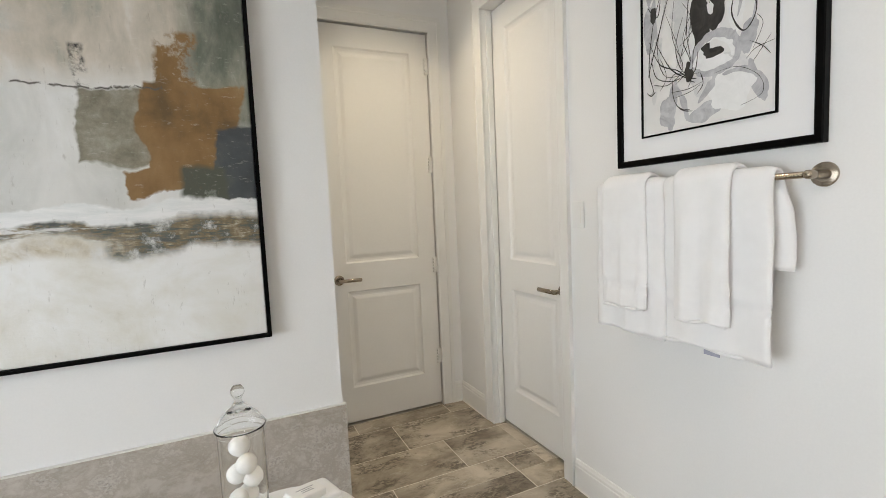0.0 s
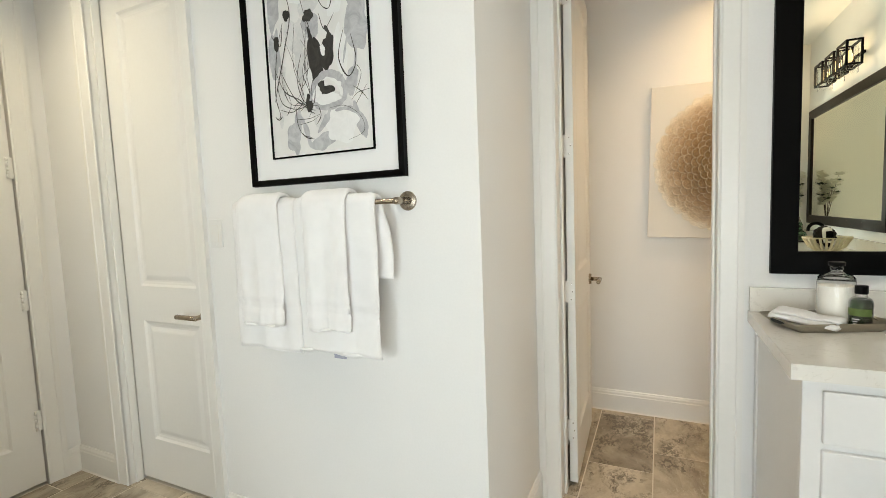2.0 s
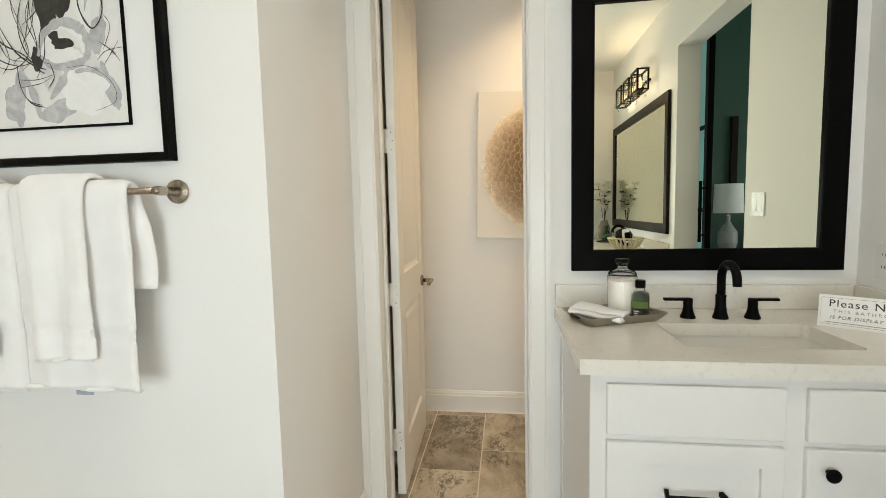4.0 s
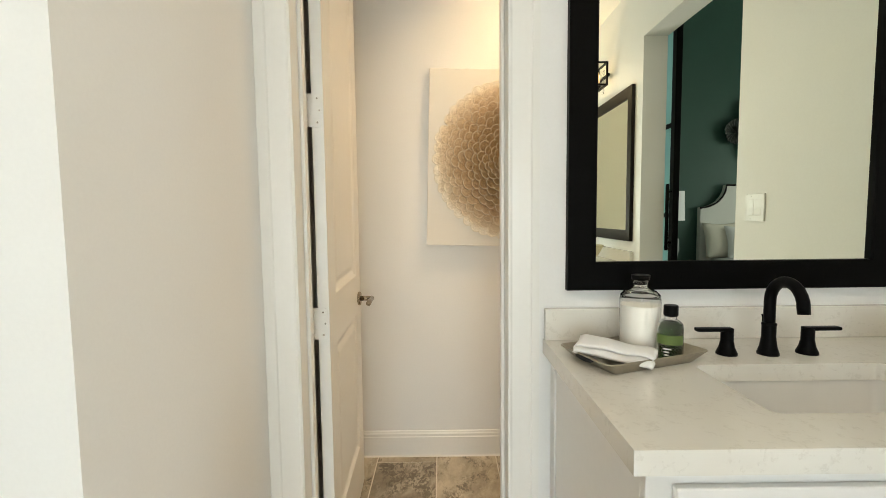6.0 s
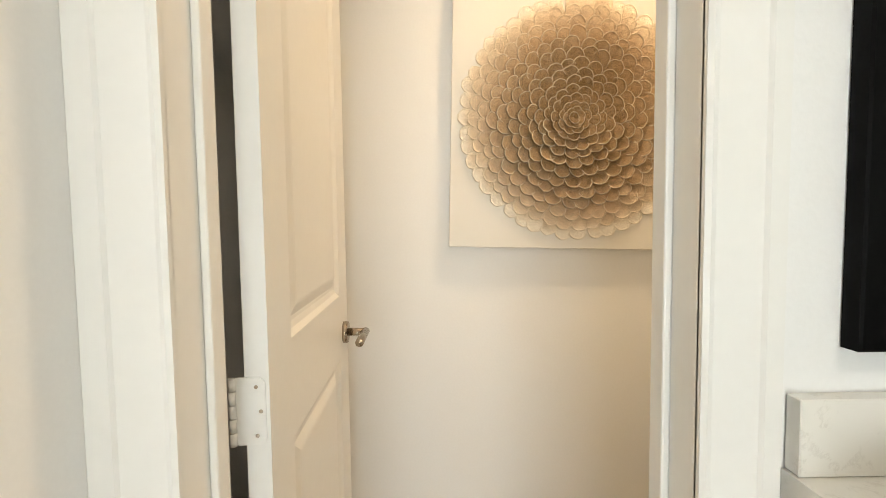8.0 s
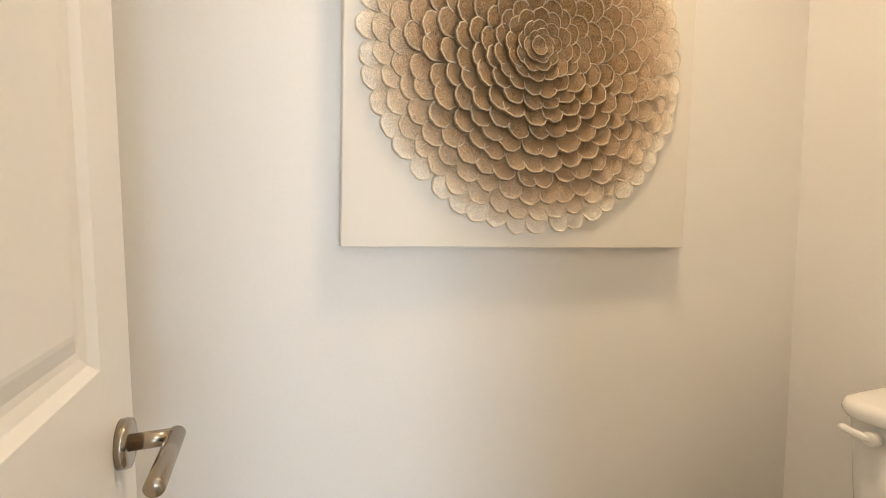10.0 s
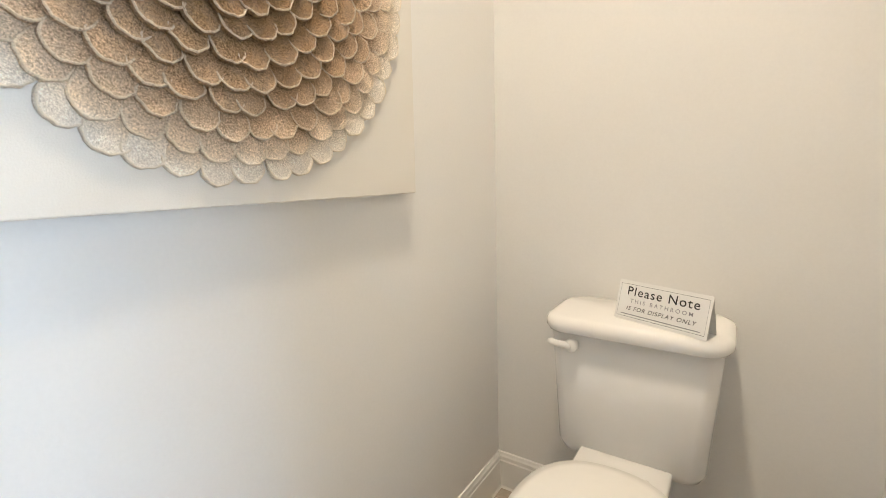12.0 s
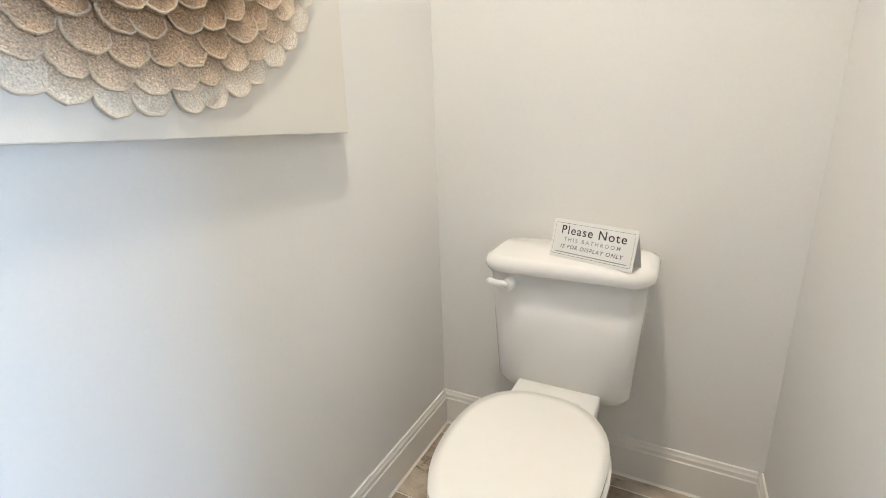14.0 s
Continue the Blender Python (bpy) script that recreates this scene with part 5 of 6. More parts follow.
def note_sign(m, label):
    """A folded tent card: front face, back face and base, with printed lines and a border."""
    ob = thing("tent_sign", label, "sign", m)
    w, h, d, t = 0.222, 0.094, 0.050, 0.0006
    for s, nm in ((-1, "front"), (1, "back")):
        bm = loft([[(-w / 2, s * d / 2, 0), (w / 2, s * d / 2, 0), (w / 2, s * 0.0006, h), (-w / 2, s * 0.0006, h)],
                   [(-w / 2, s * (d / 2 - t), 0), (w / 2, s * (d / 2 - t), 0), (w / 2, 0, h - t), (-w / 2, 0, h - t)]])
        part("card_" + nm, bm, CARD, ob)
    part("card_base", box(-w / 2, w / 2, -d / 2 + 0.001, d / 2 - 0.001, 0.0, 0.0006), CARD, ob)
    lean = math.degrees(math.atan2(d / 2, h))
    f = pose(0, -d / 2 - 0.0004, 0, 90 - lean, 0, 0)
    for k, (body_text, size, v, mat, sp, sh) in enumerate((("Please Note", 0.0305, 0.0715, INK, 1.16, 0), ("THIS BATHROOM", 0.0135, 0.0485, INK_GREY, 1.55, 0), ("IS FOR DISPLAY ONLY", 0.0140, 0.030, INK, 1.22, 0.25))):
        text_mesh(body_text, size, mat, ob, f @ pose(0, v, 0.0004), "lettering", sp, sh)
    for u0, u1, v0, v1, mat in ((-0.105, 0.105, 0.0885, 0.0891, INK), (-0.105, 0.105, 0.0085, 0.0091, INK), (-0.105, -0.1046, 0.0091, 0.0885, INK_GREY), (0.1046, 0.105, 0.0091, 0.0885, INK_GREY), (-0.095, 0.095, 0.0140, 0.0158, INK_GREY)):
        part("printed_line", box(u0, u1, v0, v1, 0, 0.0004), mat, ob, m=f)
    return ob


note_sign(pose(3.112, -1.300, 0.904, 0, 0, -128), "white tent card with a printed notice on the countertop")

# ---------------------------------------------------------------- toilet room
TX = 3.986
toilet = thing("toilet", "white two-piece toilet with the lid closed", "toilet", pose(TX, 0, 0))


def oval(cy, hx, back, frontw, z, n=40, p=2.2):
    pts = []
    for k in range(n):
        a = 2 * math.pi * k / n
        c, s = math.cos(a), math.sin(a)
        e = 2 / p
        pts.append((hx * abs(c) ** e * (1 if c > 0 else -1), cy + (frontw if s > 0 else back) * abs(s) ** e * (1 if s > 0 else -1), z))
    return pts


def tank_ring(hx, y0, y1, z, r=0.035, bow=0.02):
    pts = rounded_rect(0, (y0 + y1) / 2, hx, (y1 - y0) / 2, r, z)
    return [(x, y + bow * max(0.0, 1 - (x / hx) ** 2) * (1 if y > (y0 + y1) / 2 else 0), z) for x, y, z in pts]


part("tank", loft([tank_ring(0.150, -1.350, -1.222, 0.362), tank_ring(0.172, -1.365, -1.206, 0.369), tank_ring(0.181, -1.372, -1.199, 0.390), tank_ring(0.190, -1.378, -1.192, 0.55), tank_ring(0.199, -1.384, -1.186, 0.712)]), PORCELAIN, toilet, "", True)
part("tank_lid", loft([tank_ring(0.200, -1.386, -1.182, 0.708), tank_ring(0.210, -1.390, -1.174, 0.712, 0.05), tank_ring(0.217, -1.394, -1.166, 0.722, 0.06), tank_ring(0.217, -1.394, -1.166, 0.735, 0.06), tank_ring(0.211, -1.390, -1.171, 0.747, 0.06), tank_ring(0.196, -1.380, -1.184, 0.7525, 0.055)]), PORCELAIN, toilet, "", True)
lv = part("flush_lever", tube([(0.136, -1.166, 0.682), (0.148, -1.162, 0.6825), (0.168, -1.160, 0.684), (0.185, -1.160, 0.687), (0.192, -1.161, 0.688)], [0.010, 0.0085, 0.0085, 0.0095, 0.005], 14), PLASTIC, toilet, "white trip lever", True)
part("escutcheon", tube([(0.134, -1.190, 0.681), (0.134, -1.164, 0.681), (0.134, -1.158, 0.681)], [0.017, 0.0165, 0.011], 24), PLASTIC, lv, "", True)
part("bowl", loft([oval(-0.90, 0.105, 0.24, 0.16, 0.0), oval(-0.90, 0.107, 0.24, 0.165, 0.02), oval(-0.92, 0.098, 0.23, 0.17, 0.10), oval(-0.91, 0.105, 0.24, 0.19, 0.20), oval(-0.89, 0.145, 0.24, 0.225, 0.30), oval(-0.885, 0.168, 0.22, 0.245, 0.36), oval(-0.885, 0.176, 0.21, 0.255, 0.385), oval(-0.885, 0.172, 0.205, 0.25, 0.394)]), PORCELAIN, toilet, "", True)
part("deck", loft([rounded_rect(0, -1.185, 0.098, 0.125, 0.03, 0.27), rounded_rect(0, -1.16, 0.106, 0.10, 0.03, 0.30), rounded_rect(0, -1.155, 0.112, 0.095, 0.03, 0.388), rounded_rect(0, -1.155, 0.108, 0.091, 0.028, 0.393)]), PORCELAIN, toilet, "", True)
part("seat", loft([oval(-0.885, 0.172, 0.195, 0.252, 0.395, 48), oval(-0.885, 0.178, 0.20, 0.257, 0.399, 48), oval(-0.885, 0.178, 0.20, 0.257, 0.409, 48), oval(-0.885, 0.174, 0.196, 0.253, 0.413, 48)]), SEAT, toilet, "", True)
part("seat_lid", loft([oval(-0.885, 0.166, 0.205, 0.250, 0.4145, 48, 2.35), oval(-0.885, 0.171, 0.21, 0.255, 0.418, 48, 2.35), oval(-0.885, 0.171, 0.21, 0.255, 0.426, 48, 2.35), oval(-0.885, 0.172, 0.205, 0.25, 0.4315, 48, 2.35), oval(-0.885, 0.15, 0.18, 0.225, 0.434, 48, 2.35), oval(-0.885, 0.08, 0.10, 0.12, 0.4352, 48, 2.3)]), SEAT, toilet, "closed white toilet lid", True)
part("hinge_bar", loft([rounded_rect(0, -1.088, 0.075, 0.014, 0.006, 0.393), rounded_rect(0, -1.088, 0.075, 0.014, 0.006, 0.417), rounded_rect(0, -1.088, 0.071, 0.010, 0.005, 0.420)]), SEAT, toilet, "", True)
note_sign(pose(3.920, -1.222, 0.753, 0, 0, 160.5), "white tent card with a printed notice on the toilet tank")

# plaster flower relief
FX, FY, FZ, FR = 4.415, -0.516, 1.526, 0.397
relief = thing("relief_wall_art", "square white canvas with a tan plaster flower of overlapping petals", "wall art", pose(FX, FY, FZ, 1.6, 0, 0))
part("canvas", box(0, 0.0345, -0.428, 0.428, -0.431, 0.431, 0.0025, 2), CANVAS, relief, "stretched white canvas")


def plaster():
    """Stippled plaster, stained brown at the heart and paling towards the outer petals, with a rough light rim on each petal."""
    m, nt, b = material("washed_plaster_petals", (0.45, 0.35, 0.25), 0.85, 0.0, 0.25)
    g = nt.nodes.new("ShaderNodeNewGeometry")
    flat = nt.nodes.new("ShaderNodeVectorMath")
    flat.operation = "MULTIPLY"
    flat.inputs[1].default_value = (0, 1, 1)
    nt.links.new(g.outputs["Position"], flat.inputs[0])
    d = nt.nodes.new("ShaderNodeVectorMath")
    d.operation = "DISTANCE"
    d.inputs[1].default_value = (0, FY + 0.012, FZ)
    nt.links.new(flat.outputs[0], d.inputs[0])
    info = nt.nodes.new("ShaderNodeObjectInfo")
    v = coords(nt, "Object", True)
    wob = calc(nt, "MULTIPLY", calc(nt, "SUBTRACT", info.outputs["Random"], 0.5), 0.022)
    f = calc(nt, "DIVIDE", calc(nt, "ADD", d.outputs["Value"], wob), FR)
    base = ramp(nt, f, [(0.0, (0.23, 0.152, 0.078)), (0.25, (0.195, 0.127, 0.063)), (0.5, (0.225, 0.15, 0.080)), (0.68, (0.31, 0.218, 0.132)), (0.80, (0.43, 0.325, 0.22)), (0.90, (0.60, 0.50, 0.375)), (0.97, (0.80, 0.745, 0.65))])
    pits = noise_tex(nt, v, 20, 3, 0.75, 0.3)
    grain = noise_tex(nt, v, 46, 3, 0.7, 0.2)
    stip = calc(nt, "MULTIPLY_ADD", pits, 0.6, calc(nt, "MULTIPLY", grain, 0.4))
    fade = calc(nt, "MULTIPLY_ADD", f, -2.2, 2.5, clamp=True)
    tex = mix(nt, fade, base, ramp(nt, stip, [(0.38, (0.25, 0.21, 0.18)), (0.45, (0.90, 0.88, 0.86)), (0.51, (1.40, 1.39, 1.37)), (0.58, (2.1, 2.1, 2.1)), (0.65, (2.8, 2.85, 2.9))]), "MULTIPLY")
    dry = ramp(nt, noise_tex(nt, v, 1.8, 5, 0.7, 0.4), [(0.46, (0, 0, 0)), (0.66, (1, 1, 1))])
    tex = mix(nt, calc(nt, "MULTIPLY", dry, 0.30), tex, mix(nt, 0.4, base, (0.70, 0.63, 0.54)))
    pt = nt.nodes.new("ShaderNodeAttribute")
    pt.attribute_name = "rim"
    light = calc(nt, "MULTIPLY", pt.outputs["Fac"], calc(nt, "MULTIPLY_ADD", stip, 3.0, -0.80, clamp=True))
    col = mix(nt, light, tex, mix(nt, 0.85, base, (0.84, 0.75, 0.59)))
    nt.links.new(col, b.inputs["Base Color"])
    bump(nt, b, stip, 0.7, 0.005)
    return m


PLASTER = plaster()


def petal_mesh(seed):
    """A tongue-shaped plaster scale with a dished face, a rough raised rim and a thick cut edge: local y is outwards, x across, z off the canvas; unit width."""
    bm = bmesh.new()
    line = [(-0.50, -0.85, 0), (-0.52, -0.35, 0)] + [(-0.53 * math.cos(math.pi * k / 14), 0.52 * math.sin(math.pi * k / 14), 1) for k in range(15)] + [(0.52, -0.35, 0), (0.50, -0.85, 0)]
    grid = []
    for q, ridge in ((0.0, 0.0), (0.4, 0.0), (0.72, 0.0), (0.86, 0.01), (0.92, 0.06), (0.965, 0.065), (1.0, 0.02)):
        row = []
        for i, (px, py, arc) in enumerate(line):
            cy = 0.0 if arc else py
            s = 1 + 0.10 * noise.noise((i * 0.6, seed, 0)) + 0.05 * noise.noise((i * 2.1, seed + 5, 0))
            x, y = px * q * s, cy + (py * s - cy) * q
            z = 0.10 * (1 - q * q) + ridge * (1 + 0.9 * noise.noise((i * 1.4, seed, q * 9))) * (1 if arc and py > 0.06 else 0.15) + 0.05 * noise.noise((x * 3.5, y * 3.5, seed))
            row.append(bm.verts.new((x, y, z)))
        grid.append(row)
    for a, b in zip(grid, grid[1:]):
        for i in range(len(line) - 1):
            bm.faces.new((a[i], a[i + 1], b[i + 1], b[i]))
    edge = [bm.verts.new(v.co) for v in grid[-1]]
    low = [bm.verts.new((v.co.x * 0.985, v.co.y * 0.985, -0.15)) for v in grid[-1]]
    for i in range(len(line) - 1):
        bm.faces.new((edge[i], edge[i + 1], low[i + 1], low[i]))
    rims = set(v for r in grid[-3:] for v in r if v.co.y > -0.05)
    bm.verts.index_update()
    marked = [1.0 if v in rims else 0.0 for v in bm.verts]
    me = bpy.data.meshes.new("petal")
    bmesh.ops.recalc_face_normals(bm, faces=bm.faces)
    bm.to_mesh(me)
    bm.free()
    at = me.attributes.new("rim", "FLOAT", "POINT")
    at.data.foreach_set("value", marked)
    me.polygons.foreach_set("use_smooth", [True] * len(me.polygons))
    me.materials.append(PLASTER)
    return me


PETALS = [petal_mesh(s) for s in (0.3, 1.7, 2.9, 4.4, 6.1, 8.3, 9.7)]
rng = random.Random(11)
radii = [0.397, 0.363, 0.329, 0.295, 0.261, 0.227, 0.194, 0.163, 0.133, 0.105, 0.079, 0.056, 0.036, 0.019]
for k, r in enumerate(radii):
    width = 0.052 if r > 0.15 else 0.026 + r * 0.17
    count = max(3, int(2 * math.pi * r / (width * 1.0)))
    lift = 0.004 + 0.0035 * k
    off_y, off_z = 0.010 + 0.030 * (1 - r / FR), -0.006 - 0.006 * (1 - r / FR)
    for i in range(count):
        a = 2 * math.pi * (i + 0.5 * (k % 2) + 0.16 * rng.uniform(-1, 1)) / count + k * 0.37
        rad = r + rng.uniform(-0.004, 0.004) - width * 0.54
        y, z = off_y + rad * math.cos(a), off_z + rad * math.sin(a)
        tilt = 2 + 3.2 * min(k, 4) + 0.3 * k + rng.uniform(-3, 3)
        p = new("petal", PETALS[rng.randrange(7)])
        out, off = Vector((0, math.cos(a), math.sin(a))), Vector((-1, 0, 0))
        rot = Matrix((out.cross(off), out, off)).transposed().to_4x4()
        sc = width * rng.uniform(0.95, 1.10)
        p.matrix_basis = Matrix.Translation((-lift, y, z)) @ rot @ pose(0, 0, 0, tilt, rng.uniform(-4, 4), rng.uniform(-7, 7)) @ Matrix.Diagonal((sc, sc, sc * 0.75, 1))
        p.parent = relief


def ceiling_light(m, r, label):
    ob = thing("ceiling_light", label, "ceiling light", m)
    part("rim", lathe([(r, 0.0), (r + 0.012, -0.004), (r + 0.012, -0.012), (r, -0.016), (r - 0.006, -0.012)], 40, close=False), PLASTIC, ob, "", True)
    part("diffuser", lathe([(0.0, -0.014), (r - 0.006, -0.012), (r, 0.0)], 40, close=False), LENS, ob, "lit white diffuser", True)
    return ob


ceiling_light(pose(4.02, -0.62, CEIL_Z), 0.10, "round white ceiling light in the toilet room")
# fitting made up for the hall fill, out of view
ceiling_light(pose(2.25, 2.1, CEIL_Z), 0.07, "small round recessed fill light added in the hall ceiling")
# made-up fitting that goes with the bathroom fill
ceiling_light(pose(2.0, -0.45, CEIL_Z), 0.10, "round recessed fill light added over the bathroom")

# ---------------------------------------------------------------- second vanity, seen in the mirror
v2 = thing("vanity_cabinet", "white shaker vanity cabinet under the second mirror", "vanity cabinet", pose(0, 0, 0))
part("carcass", box(-0.338, 1.50, -1.465, -0.885, 0.10, 0.862, 0.002, 1), CABINET, v2)
part("toe_kick", box(-0.338, 1.48, -1.465, -0.96, 0.0, 0.10), CABINET, v2)
for k in range(4):
    x0 = -0.30 + 0.45 * k
    f = bmesh.new()
    for b in ((x0, x0 + 0.05, 0.14, 0.84), (x0 + 0.37, x0 + 0.42, 0.14, 0.84), (x0 + 0.05, x0 + 0.37, 0.14, 0.19), (x0 + 0.05, x0 + 0.37, 0.79, 0.84)):
        box(b[0], b[1], -0.885, -0.867, b[2], b[3], 0, 1, f)
    d = part("cabinet_door", f, CABINET, v2)
    part("field", box(x0 + 0.05, x0 + 0.37, -0.885, -0.878, 0.19, 0.79), CABINET, d)
t2 = thing("countertop", "white quartz countertop of the second vanity", "countertop", pose(0, 0, 0))
part("slab", box(-0.338, 1.525, -1.466, -0.86, 0.864, 0.904, 0.002, 1), QUARTZ, t2)
part("backsplash", box(-0.338, 1.525, -1.466, -1.444, 0.9045, 0.99, 0.001, 1), QUARTZ, t2)
mirror_framed(pose(0.635, -1.467, 1.590, 0, 0, 180), 1.60, 0.91, 0.075, "wide dark wood framed mirror over the second vanity", DARK_WOOD)
fc2 = faucet(pose(0.62, -1.36, 0.904, 0, 0, -90), "matte black faucet on the second vanity")

vl = thing("vanity_light", "black square-frame vanity light with three glass shades", "vanity light", pose(0.72, -1.467, 2.31))
part("back_plate", box(-0.11, 0.11, 0.0, 0.02, -0.03, 0.03, 0.002, 1), BLACK, vl)
part("cross_bar", box(-0.36, 0.36, 0.02, 0.036, -0.01, 0.01, 0.001, 1), BLACK, vl)
for k in (-1, 0, 1):
    cx = 0.27 * k
    fr = bmesh.new()
    for b in ((-0.10, 0.10, 0.083, 0.095), (-0.10, 0.10, -0.082, -0.070), (-0.10, -0.088, -0.070, 0.083), (0.088, 0.10, -0.070, 0.083)):
        box(cx + b[0], cx + b[1], 0.12, 0.135, b[2], b[3], 0, 1, fr)
        box(cx + b[0], cx + b[1], 0.036, 0.05, b[2], b[3], 0, 1, fr)
    for sx, sz in ((-1, -1), (1, -1), (-1, 1), (1, 1)):
        box(cx + sx * 0.094 - 0.006, cx + sx * 0.094 + 0.006, 0.05, 0.12, (0.089 if sz > 0 else -0.076) - 0.006, (0.089 if sz > 0 else -0.076) + 0.006, 0, 1, fr)
    part("frame", fr, BLACK, vl)
    sh = part("shade", lathe([(0.052, -0.12), (0.052, 0.05), (0.049, 0.05), (0.049, -0.12)], 28, at=(cx, 0.085, 0), close=False), GLASS, vl, "clear glass cylinder shade", True)
    sh.visible_shadow = False
    bl = part("bulb", lathe([(0.0, -0.045), (0.015, -0.04), (0.022, -0.02), (0.014, 0.015), (0.012, 0.04)], 16, at=(cx, 0.085, 0), close=False), BULB, vl, "lit warm bulb", True)
    bl.visible_shadow = False

vase = thing("vase", "taupe stoneware vase with white blossom branches", "vase", pose(-0.16, -1.335, 0.904))
part("body", lathe([(0.0, 0.0), (0.045, 0.0), (0.066, 0.06), (0.066, 0.13), (0.045, 0.185), (0.036, 0.205), (0.040, 0.215), (0.033, 0.213), (0.03, 0.19)], 28, close=False), STONEWARE, vase, "", True)
rng = random.Random(5)
for k in range(9):
    a, lean = rng.uniform(0, 6.28), rng.uniform(0.08, 0.20)
    if math.sin(a) < 0:
        lean *= 0.25
    hgt = rng.uniform(0.28, 0.46)
    pts = [(0, 0, 0.15)] + [(lean * math.cos(a) * t + 0.01 * rng.uniform(-1, 1), lean * math.sin(a) * t, 0.15 + hgt * t) for t in (0.3, 0.55, 0.8, 1.0)]
    br = part("branch", tube(pts, [0.003, 0.003, 0.0025, 0.002, 0.0015], 6), TWIG, vase)
    fl, lf = bmesh.new(), bmesh.new()
    for t in range(14):
        p = Vector(pts[2 + t % 3]) + Vector((rng.uniform(-0.03, 0.03), rng.uniform(-0.02, 0.03), rng.uniform(-0.02, 0.04)))
        for q in range(5):
            w = radians(72 * q)
            d = Vector((math.cos(w), math.sin(w), 0.5)).normalized()
            s = d.cross(Vector((0, 0, 1))).normalized()
            tgt = fl if t % 7 < 6 else lf
            vs = [tgt.verts.new(p + c) for c in (d * 0.003, d * 0.026 + s * 0.020, d * 0.048, d * 0.026 - s * 0.020)]
            tgt.faces.new(vs)
    part("blossom", fl, PETAL_WHITE, br)
    part("leaves", lf, LEAF, br)
gb = thing("green_bottle", "round dark green glass decanter with a stopper on a tray", "glass bottle", pose(0.16, -1.30, 0.918))
part("glass", lathe([(0.0, 0.0), (0.05, 0.005), (0.062, 0.035), (0.05, 0.07), (0.02, 0.095), (0.014, 0.11), (0.018, 0.12), (0.0, 0.12)], 28, close=False), BOTTLE_GREEN, gb, "", True)
part("stopper", lathe([(0.0, 0.118), (0.01, 0.12), (0.026, 0.14), (0.018, 0.16), (0.0, 0.165)], 20, close=False), BOTTLE_GREEN, gb, "", True)
tagged(part("round_tray", lathe([(0.0, 0.904), (0.10, 0.904), (0.11, 0.916), (0.105, 0.916), (0.097, 0.909), (0.0, 0.909)], 36, at=(0.16, -1.30, 0), close=False), DARK_WOOD, smooth=True), "small dark round tray under the decanter", "tray")
bowl = thing("slatted_bowl", "cream slatted wooden bowl with bath brush and cloths", "bowl", pose(1.12, -1.25, 0.904))
part("base", lathe([(0.0, 0.0), (0.06, 0.0), (0.065, 0.012), (0.0, 0.012)], 28, close=False), BONE, bowl, "", True)
part("rim", lathe([(0.138, 0.100), (0.146, 0.100), (0.146, 0.110), (0.138, 0.110), (0.138, 0.100)], 40, close=False), BONE, bowl, "", True)
for k in range(24):
    a = 2 * math.pi * k / 24
    c, s = math.cos(a), math.sin(a)
    part("slat", tube([(0.062 * c, 0.062 * s, 0.006), (0.105 * c, 0.105 * s, 0.04), (0.14 * c, 0.14 * s, 0.104)], 0.0075, 6), BONE, bowl)
sp = bmesh.new()
bmesh.ops.create_icosphere(sp, subdivisions=4, radius=0.066)
for v in sp.verts:
    v.co *= 1 + 0.22 * noise.noise(v.co * 60) + 0.12 * noise.noise(v.co * 140)
    v.co += Vector((1.065, -1.25, 1.022))
tagged(part("mesh_sponge", sp, DARK_WOOD, smooth=True), "dark green bath pouf in the bowl", "bath sponge")
rc = thing("rolled_cloth", "rolled white face cloth in the bowl", "face cloth", pose(1.15, -1.24, 1.015, 0, -65, 30))
part("roll", slab_soft(0.12, 0.05, 0.05, 8.0), TERRY, rc, "", True)
brush = thing("bath_brush", "black bath brush lying in the bowl", "brush", pose(1.225, -1.24, 1.015, 0, -40, 20))
part("head", slab_soft(0.10, 0.045, 0.03, 9.0), BLACK, brush, "", True)

# black steel glass door sliding on the bedroom side
sd = thing("door_sliding", "black steel framed sliding door with tinted glass panes", "sliding door", pose(0, -1.665, 0), kind="structure")
for x0, x1, z0, z1 in ((1.640, 1.690, 0.01, 2.55), (0.56, 0.63, 0.01, 2.55), (0.63, 1.640, 2.47, 2.55), (0.63, 1.640, 0.01, 0.12)):
    part("rail", box(x0, x1, -0.02, 0.02, z0, z1, 0.002, 1), BLACK, sd)
for z in (0.66, 1.237, 1.822):
    part("muntin", box(0.63, 1.640, -0.016, 0.016, z - 0.014, z + 0.014, 0.001, 1), BLACK, sd)
for z0, z1 in ((0.12, 0.646), (0.674, 1.223), (1.251, 1.808), (1.836, 2.47)):
    p = part("pane", box(0.63, 1.640, -0.003, 0.003, z0, z1), FROST, sd)
    p.visible_shadow = False
hd = part("pull_bar", tube([(1.676, 0.05, 1.01), (1.676, 0.05, 1.44)], 0.011, 12), BLACK, sd, "black tubular pull", True)
for z in (1.06, 1.39):
    part("standoff", tube([(1.676, 0.018, z), (1.676, 0.05, z)], 0.007, 10), BLACK, hd)
tagged(part("trim_door_track", box(0.4, 2.9, -1.66, -1.63, 2.60, 2.64, 0.002, 1), BLACK), "black sliding door track", "door track", kind="structure")

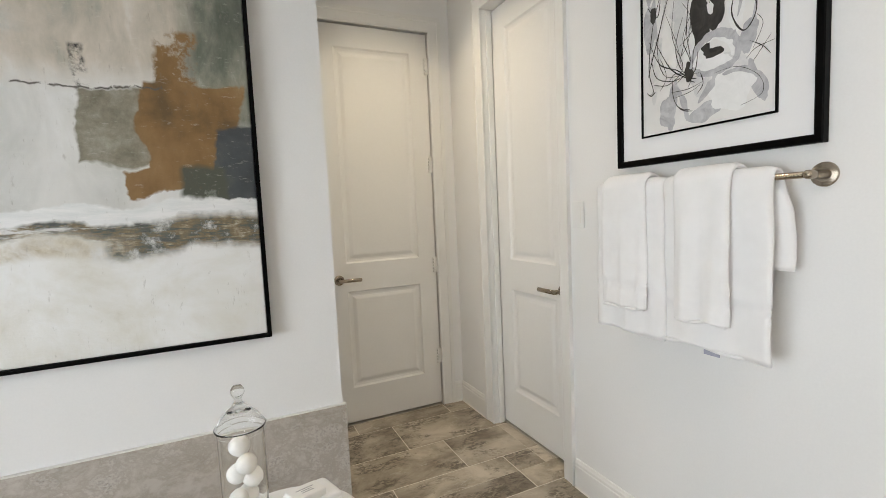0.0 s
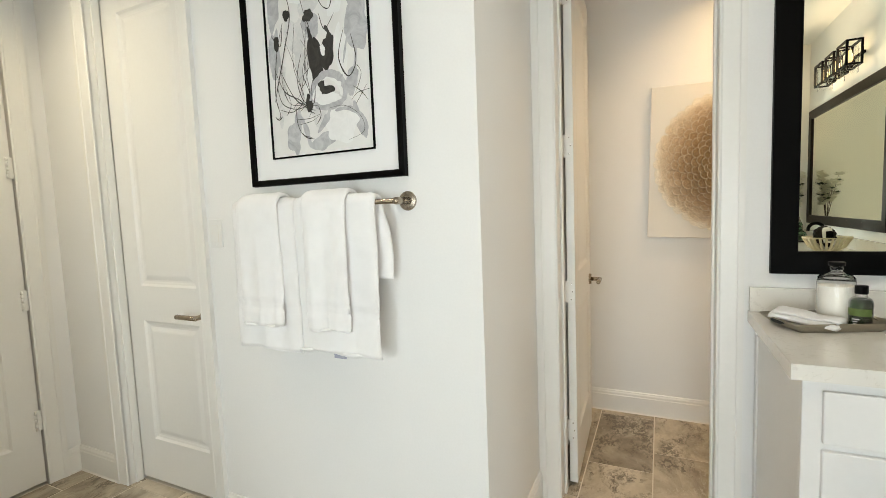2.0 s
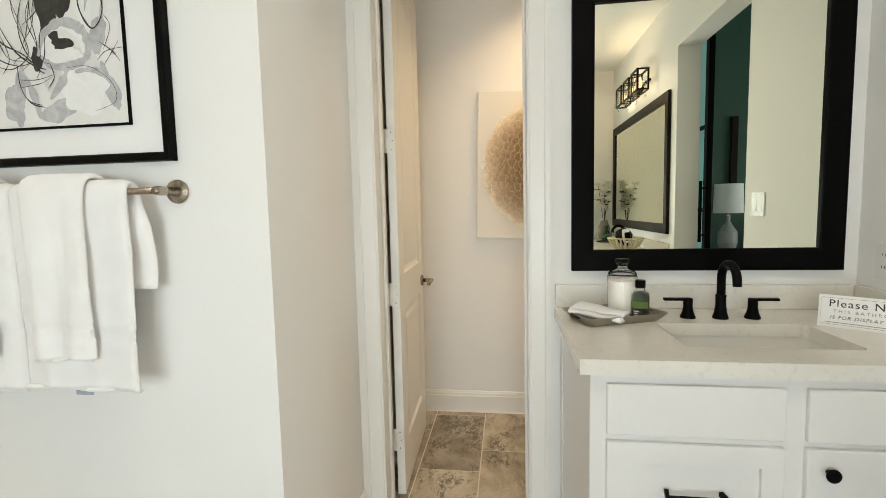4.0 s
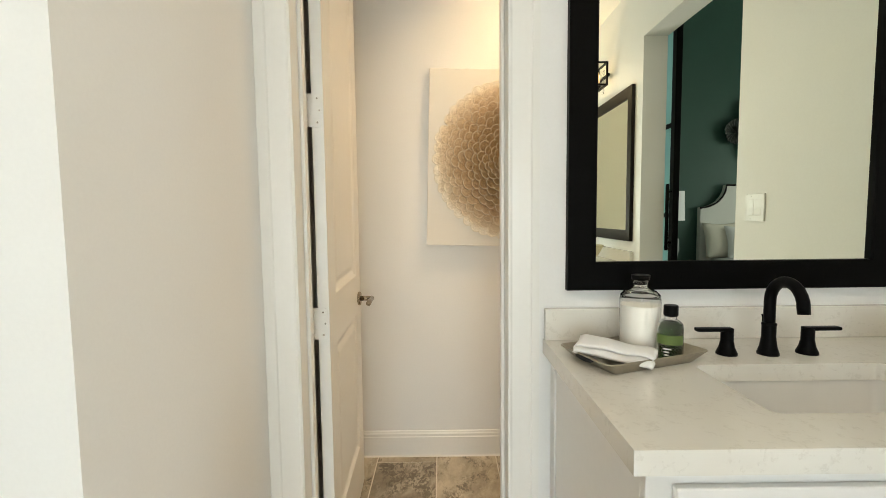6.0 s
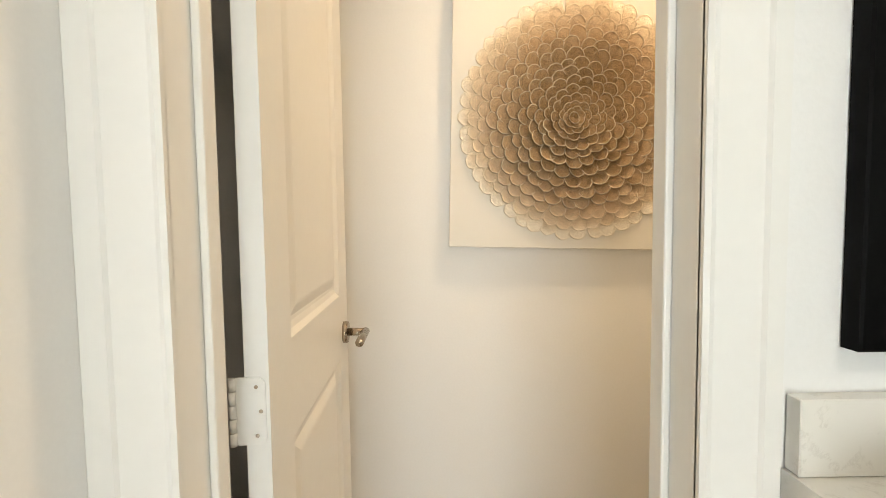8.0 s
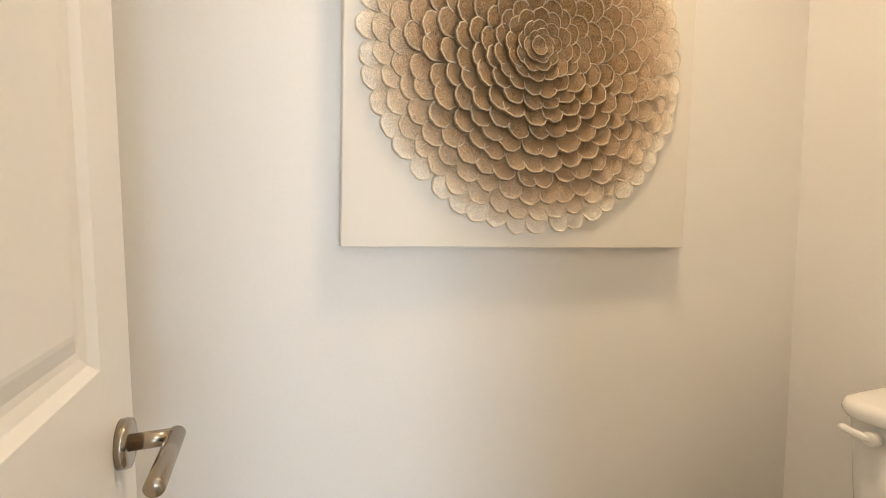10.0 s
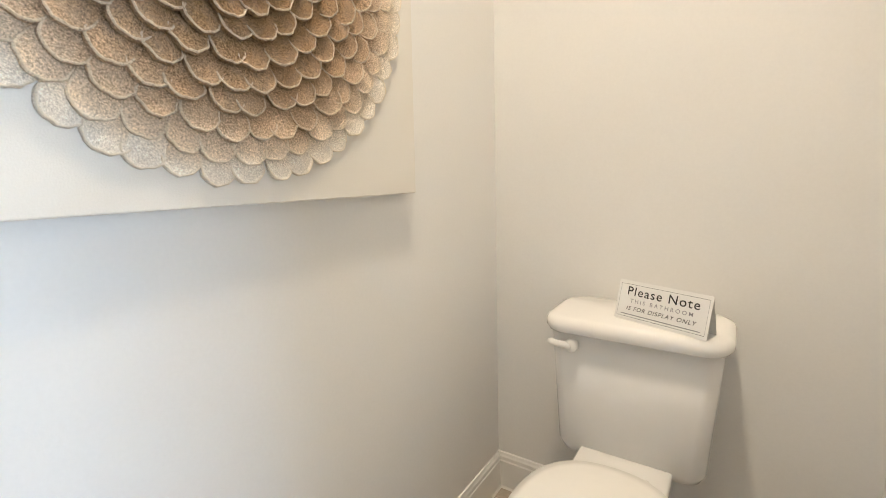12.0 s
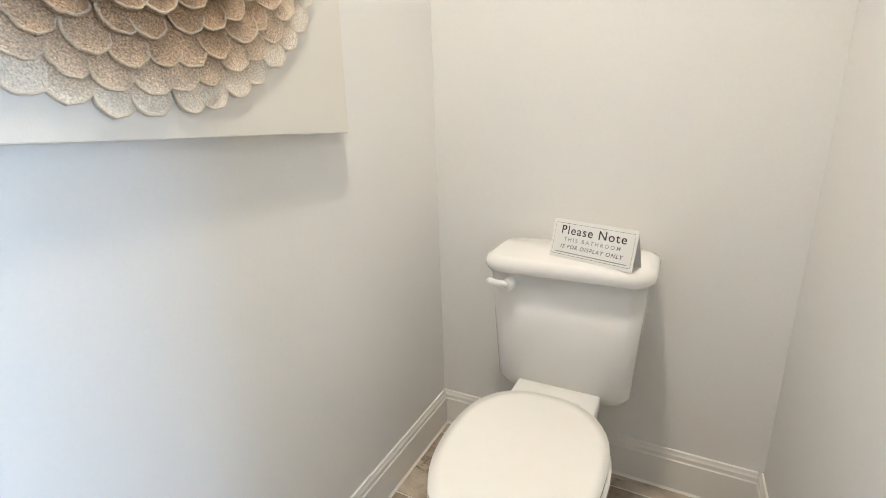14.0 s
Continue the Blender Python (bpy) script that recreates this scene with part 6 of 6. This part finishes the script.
# ---------------------------------------------------------------- bedroom, seen through the opening in the mirror
bed = thing("bed", "bed with a pale upholstered headboard with scooped shoulders and white bedding", "bed", pose(-1.66, -4.75, 0))
hb = [(-1.08, 0.3), (1.08, 0.3), (1.08, 1.30)]
for k in range(9):
    a = radians(90 * k / 8)
    hb.append((1.08 - 0.34 * math.sin(a), 1.62 - 0.30 * math.cos(a)))
hb += [(-x, z) for x, z in reversed(hb[2:])]
part("headboard", loft([[(x, y, z) for y, z in hb] for x in (0.01, 0.09)]), LINEN, bed, "pale grey linen headboard")
pipe = tube([(0.093, y, z - 0.004) for y, z in hb[2:]], 0.012, 8)
part("piping", pipe, DARK_WOOD, bed, "dark nailhead edge")
part("mattress", box(0.1, 2.1, -0.95, 0.95, 0.30, 0.64, 0.05, 3), SHEET, bed, "", True)
part("bed_base", box(0.1, 2.1, -0.93, 0.93, 0.03, 0.30, 0.02, 2), LINEN, bed)


def pillow(label, mat, m, w, h, t, seed):
    bm = bmesh.new()
    n = 14
    grid = {}
    for s in (1, -1):
        for i in range(n + 1):
            for j in range(n + 1):
                u, v = 2 * i / n - 1, 2 * j / n - 1
                if s == -1 and (abs(u) == 1 or abs(v) == 1):
                    grid[(s, i, j)] = grid[(1, i, j)]
                    continue
                th = t / 2 * ((1 - u * u) * (1 - v * v)) ** 0.55
                pin = 1 - 0.10 * (1 - u * u * v * v) * max(abs(u), abs(v)) ** 3
                grid[(s, i, j)] = bm.verts.new((s * th + 0.01 * noise.noise((u * 2, v * 2, seed)), u * w / 2 * pin, h / 2 + v * h / 2 * pin))
    for s in (1, -1):
        for i in range(n):
            for j in range(n):
                bm.faces.new((grid[(s, i, j)], grid[(s, i + 1, j)], grid[(s, i + 1, j + 1)], grid[(s, i, j + 1)]))
    ob = thing("pillow", label, "pillow", m, "pillows on the bed")
    part("cover", bm, mat, ob, "", True)
    return ob


pillow("cream textured square pillow leaning on the headboard", CREAM_KNIT, pose(-1.42, -3.93, 0.632, 0, -14, 0), 0.52, 0.50, 0.2, 1)
pillow("white pillow in front of the cream pillow", SHEET, pose(-1.26, -4.13, 0.632, 0, -16, 6), 0.50, 0.46, 0.18, 2)
pillow("white pillow leaning on the headboard", SHEET, pose(-1.42, -4.95, 0.632, 0, -14, 0), 0.62, 0.50, 0.2, 5)
pp = pillow("cream pillow with a raised olive diamond pattern", CREAM_KNIT, pose(-1.10, -4.54, 0.632, 0, -20, 4), 0.52, 0.48, 0.18, 3)
dia = bmesh.new()
for a, b in (((-0.25, 0.05), (0.02, 0.42)), ((-0.05, 0.02), (0.24, 0.40)), ((0.25, 0.06), (-0.02, 0.44)), ((0.05, 0.02), (-0.24, 0.38))):
    tube([(0.092 * (1 - abs((a[0] + (b[0] - a[0]) * t) / 0.26) ** 3) * (1 - abs((a[1] + (b[1] - a[1]) * t - 0.23) / 0.235) ** 4) + 0.004, a[0] + (b[0] - a[0]) * t, a[1] + (b[1] - a[1]) * t) for t in [k / 10 for k in range(11)]], 0.010, 6, dia)
part("yarn_pattern", dia, OLIVE, pp, "raised olive yarn diamonds")

ns = thing("nightstand", "dark wood nightstand beside the bed", "nightstand", pose(-1.62, -3.12, 0))
part("body", box(0.0, 0.45, -0.36, 0.36, 0.06, 0.60, 0.006, 2), DARK_WOOD, ns)
part("plinth", box(0.03, 0.42, -0.33, 0.33, 0.0, 0.06), DARK_WOOD, ns)
lamp = thing("table_lamp", "grey ceramic table lamp with a white drum shade", "table lamp", pose(-1.38, -3.16, 0.60))
part("base", lathe([(0.0, 0.0), (0.08, 0.0), (0.085, 0.02), (0.12, 0.16), (0.115, 0.30), (0.05, 0.40), (0.03, 0.44), (0.03, 0.52), (0.0, 0.52)], 32, close=False), CERAMIC_GREY, lamp, "", True)
part("shade", lathe([(0.175, 0.55), (0.165, 0.93), (0.162, 0.93), (0.172, 0.55)], 40, close=False), SHADE, lamp, "white drum shade", True)
part("stem", tube([(0, 0, 0.5), (0, 0, 0.92)], 0.006, 8), NICKEL, lamp)
tagged(part("wall_panel", box(-1.66, -1.60, -3.36, -3.28, 1.45, 2.44, 0.004, 1), DARK_WOOD), "tall narrow dark wood wall ornament", "wall ornament")
wa = thing("metal_wall_art", "dark bronze metal disc flowers mounted on the green wall", "wall art", pose(-1.66, -4.75, 2.35))
rng = random.Random(3)
for y, z, r in ((0.62, -0.02, 0.17), (0.36, 0.20, 0.22), (0.30, -0.22, 0.23), (0.02, 0.12, 0.20), (-0.02, -0.20, 0.2), (-0.30, 0.05, 0.23), (-0.58, -0.10, 0.18)):
    bm = bmesh.new()
    n = 40
    rows = []
    for q, d in ((0.02, 0.07), (0.4, 0.055), (0.8, 0.075), (1.0, 0.10), (1.0, 0.095), (0.8, 0.07), (0.4, 0.05)):
        rows.append([(d + 0.008 * math.cos(k * math.pi), y + r * q * math.cos(2 * math.pi * k / n) * (1 + 0.05 * math.sin(5 * 2 * math.pi * k / n)), z + r * q * math.sin(2 * math.pi * k / n)) for k in range(n)])
    loft(rows, True, bm)
    ds = part("disc", bm, BRONZE, wa)
    part("mount", tube([(0.0, y, z), (0.06, y, z)], 0.012, 8), BRONZE, ds)

# ---------------------------------------------------------------- floor tiles


def lay(x0, x1, y0, y1, gx, gy):
    """Tiles 0.605 x 0.305 in thirds, cut to the rectangle; gx, gy one joint crossing of row 0."""
    L, W, J = 0.605, 0.305, 0.0027
    k0, k1 = math.floor((y0 - gy) / W) - 1, math.ceil((y1 - gy) / W) + 1
    for k in range(k0, k1):
        ya, yb = max(gy + k * W + J, y0), min(gy + (k + 1) * W - J, y1)
        if yb - ya < 0.012:
            continue
        shift = (gx - k * L / 3) % L
        n0 = math.floor((x0 - shift) / L) - 1
        for n in range(n0, n0 + int((x1 - x0) / L) + 4):
            xa, xb = max(shift + n * L + J, x0), min(shift + (n + 1) * L - J, x1)
            if xb - xa < 0.012:
                continue
            cx, cy = (xa + xb) / 2, (ya + yb) / 2
            part("tile", box(xa - cx, xb - cx, ya - cy, yb - cy, -0.010, 0.0, 0.0012, 1), TILE, floor, m=pose(cx, cy, rng.uniform(-0.0004, 0.0)))


rng = random.Random(2)
lay(-0.34, 3.405, -1.467, 1.77, 2.17, 2.23)
lay(1.73, 2.735, 1.772, 2.673, 2.17, 2.23)
lay(2.737, 2.80, 1.62, 2.25, 2.17, 2.23)
lay(3.462, 4.45, -1.405, 0.33, 3.78, -0.115)
lay(3.407, 3.460, -0.335, 0.25, 3.78, -0.115)
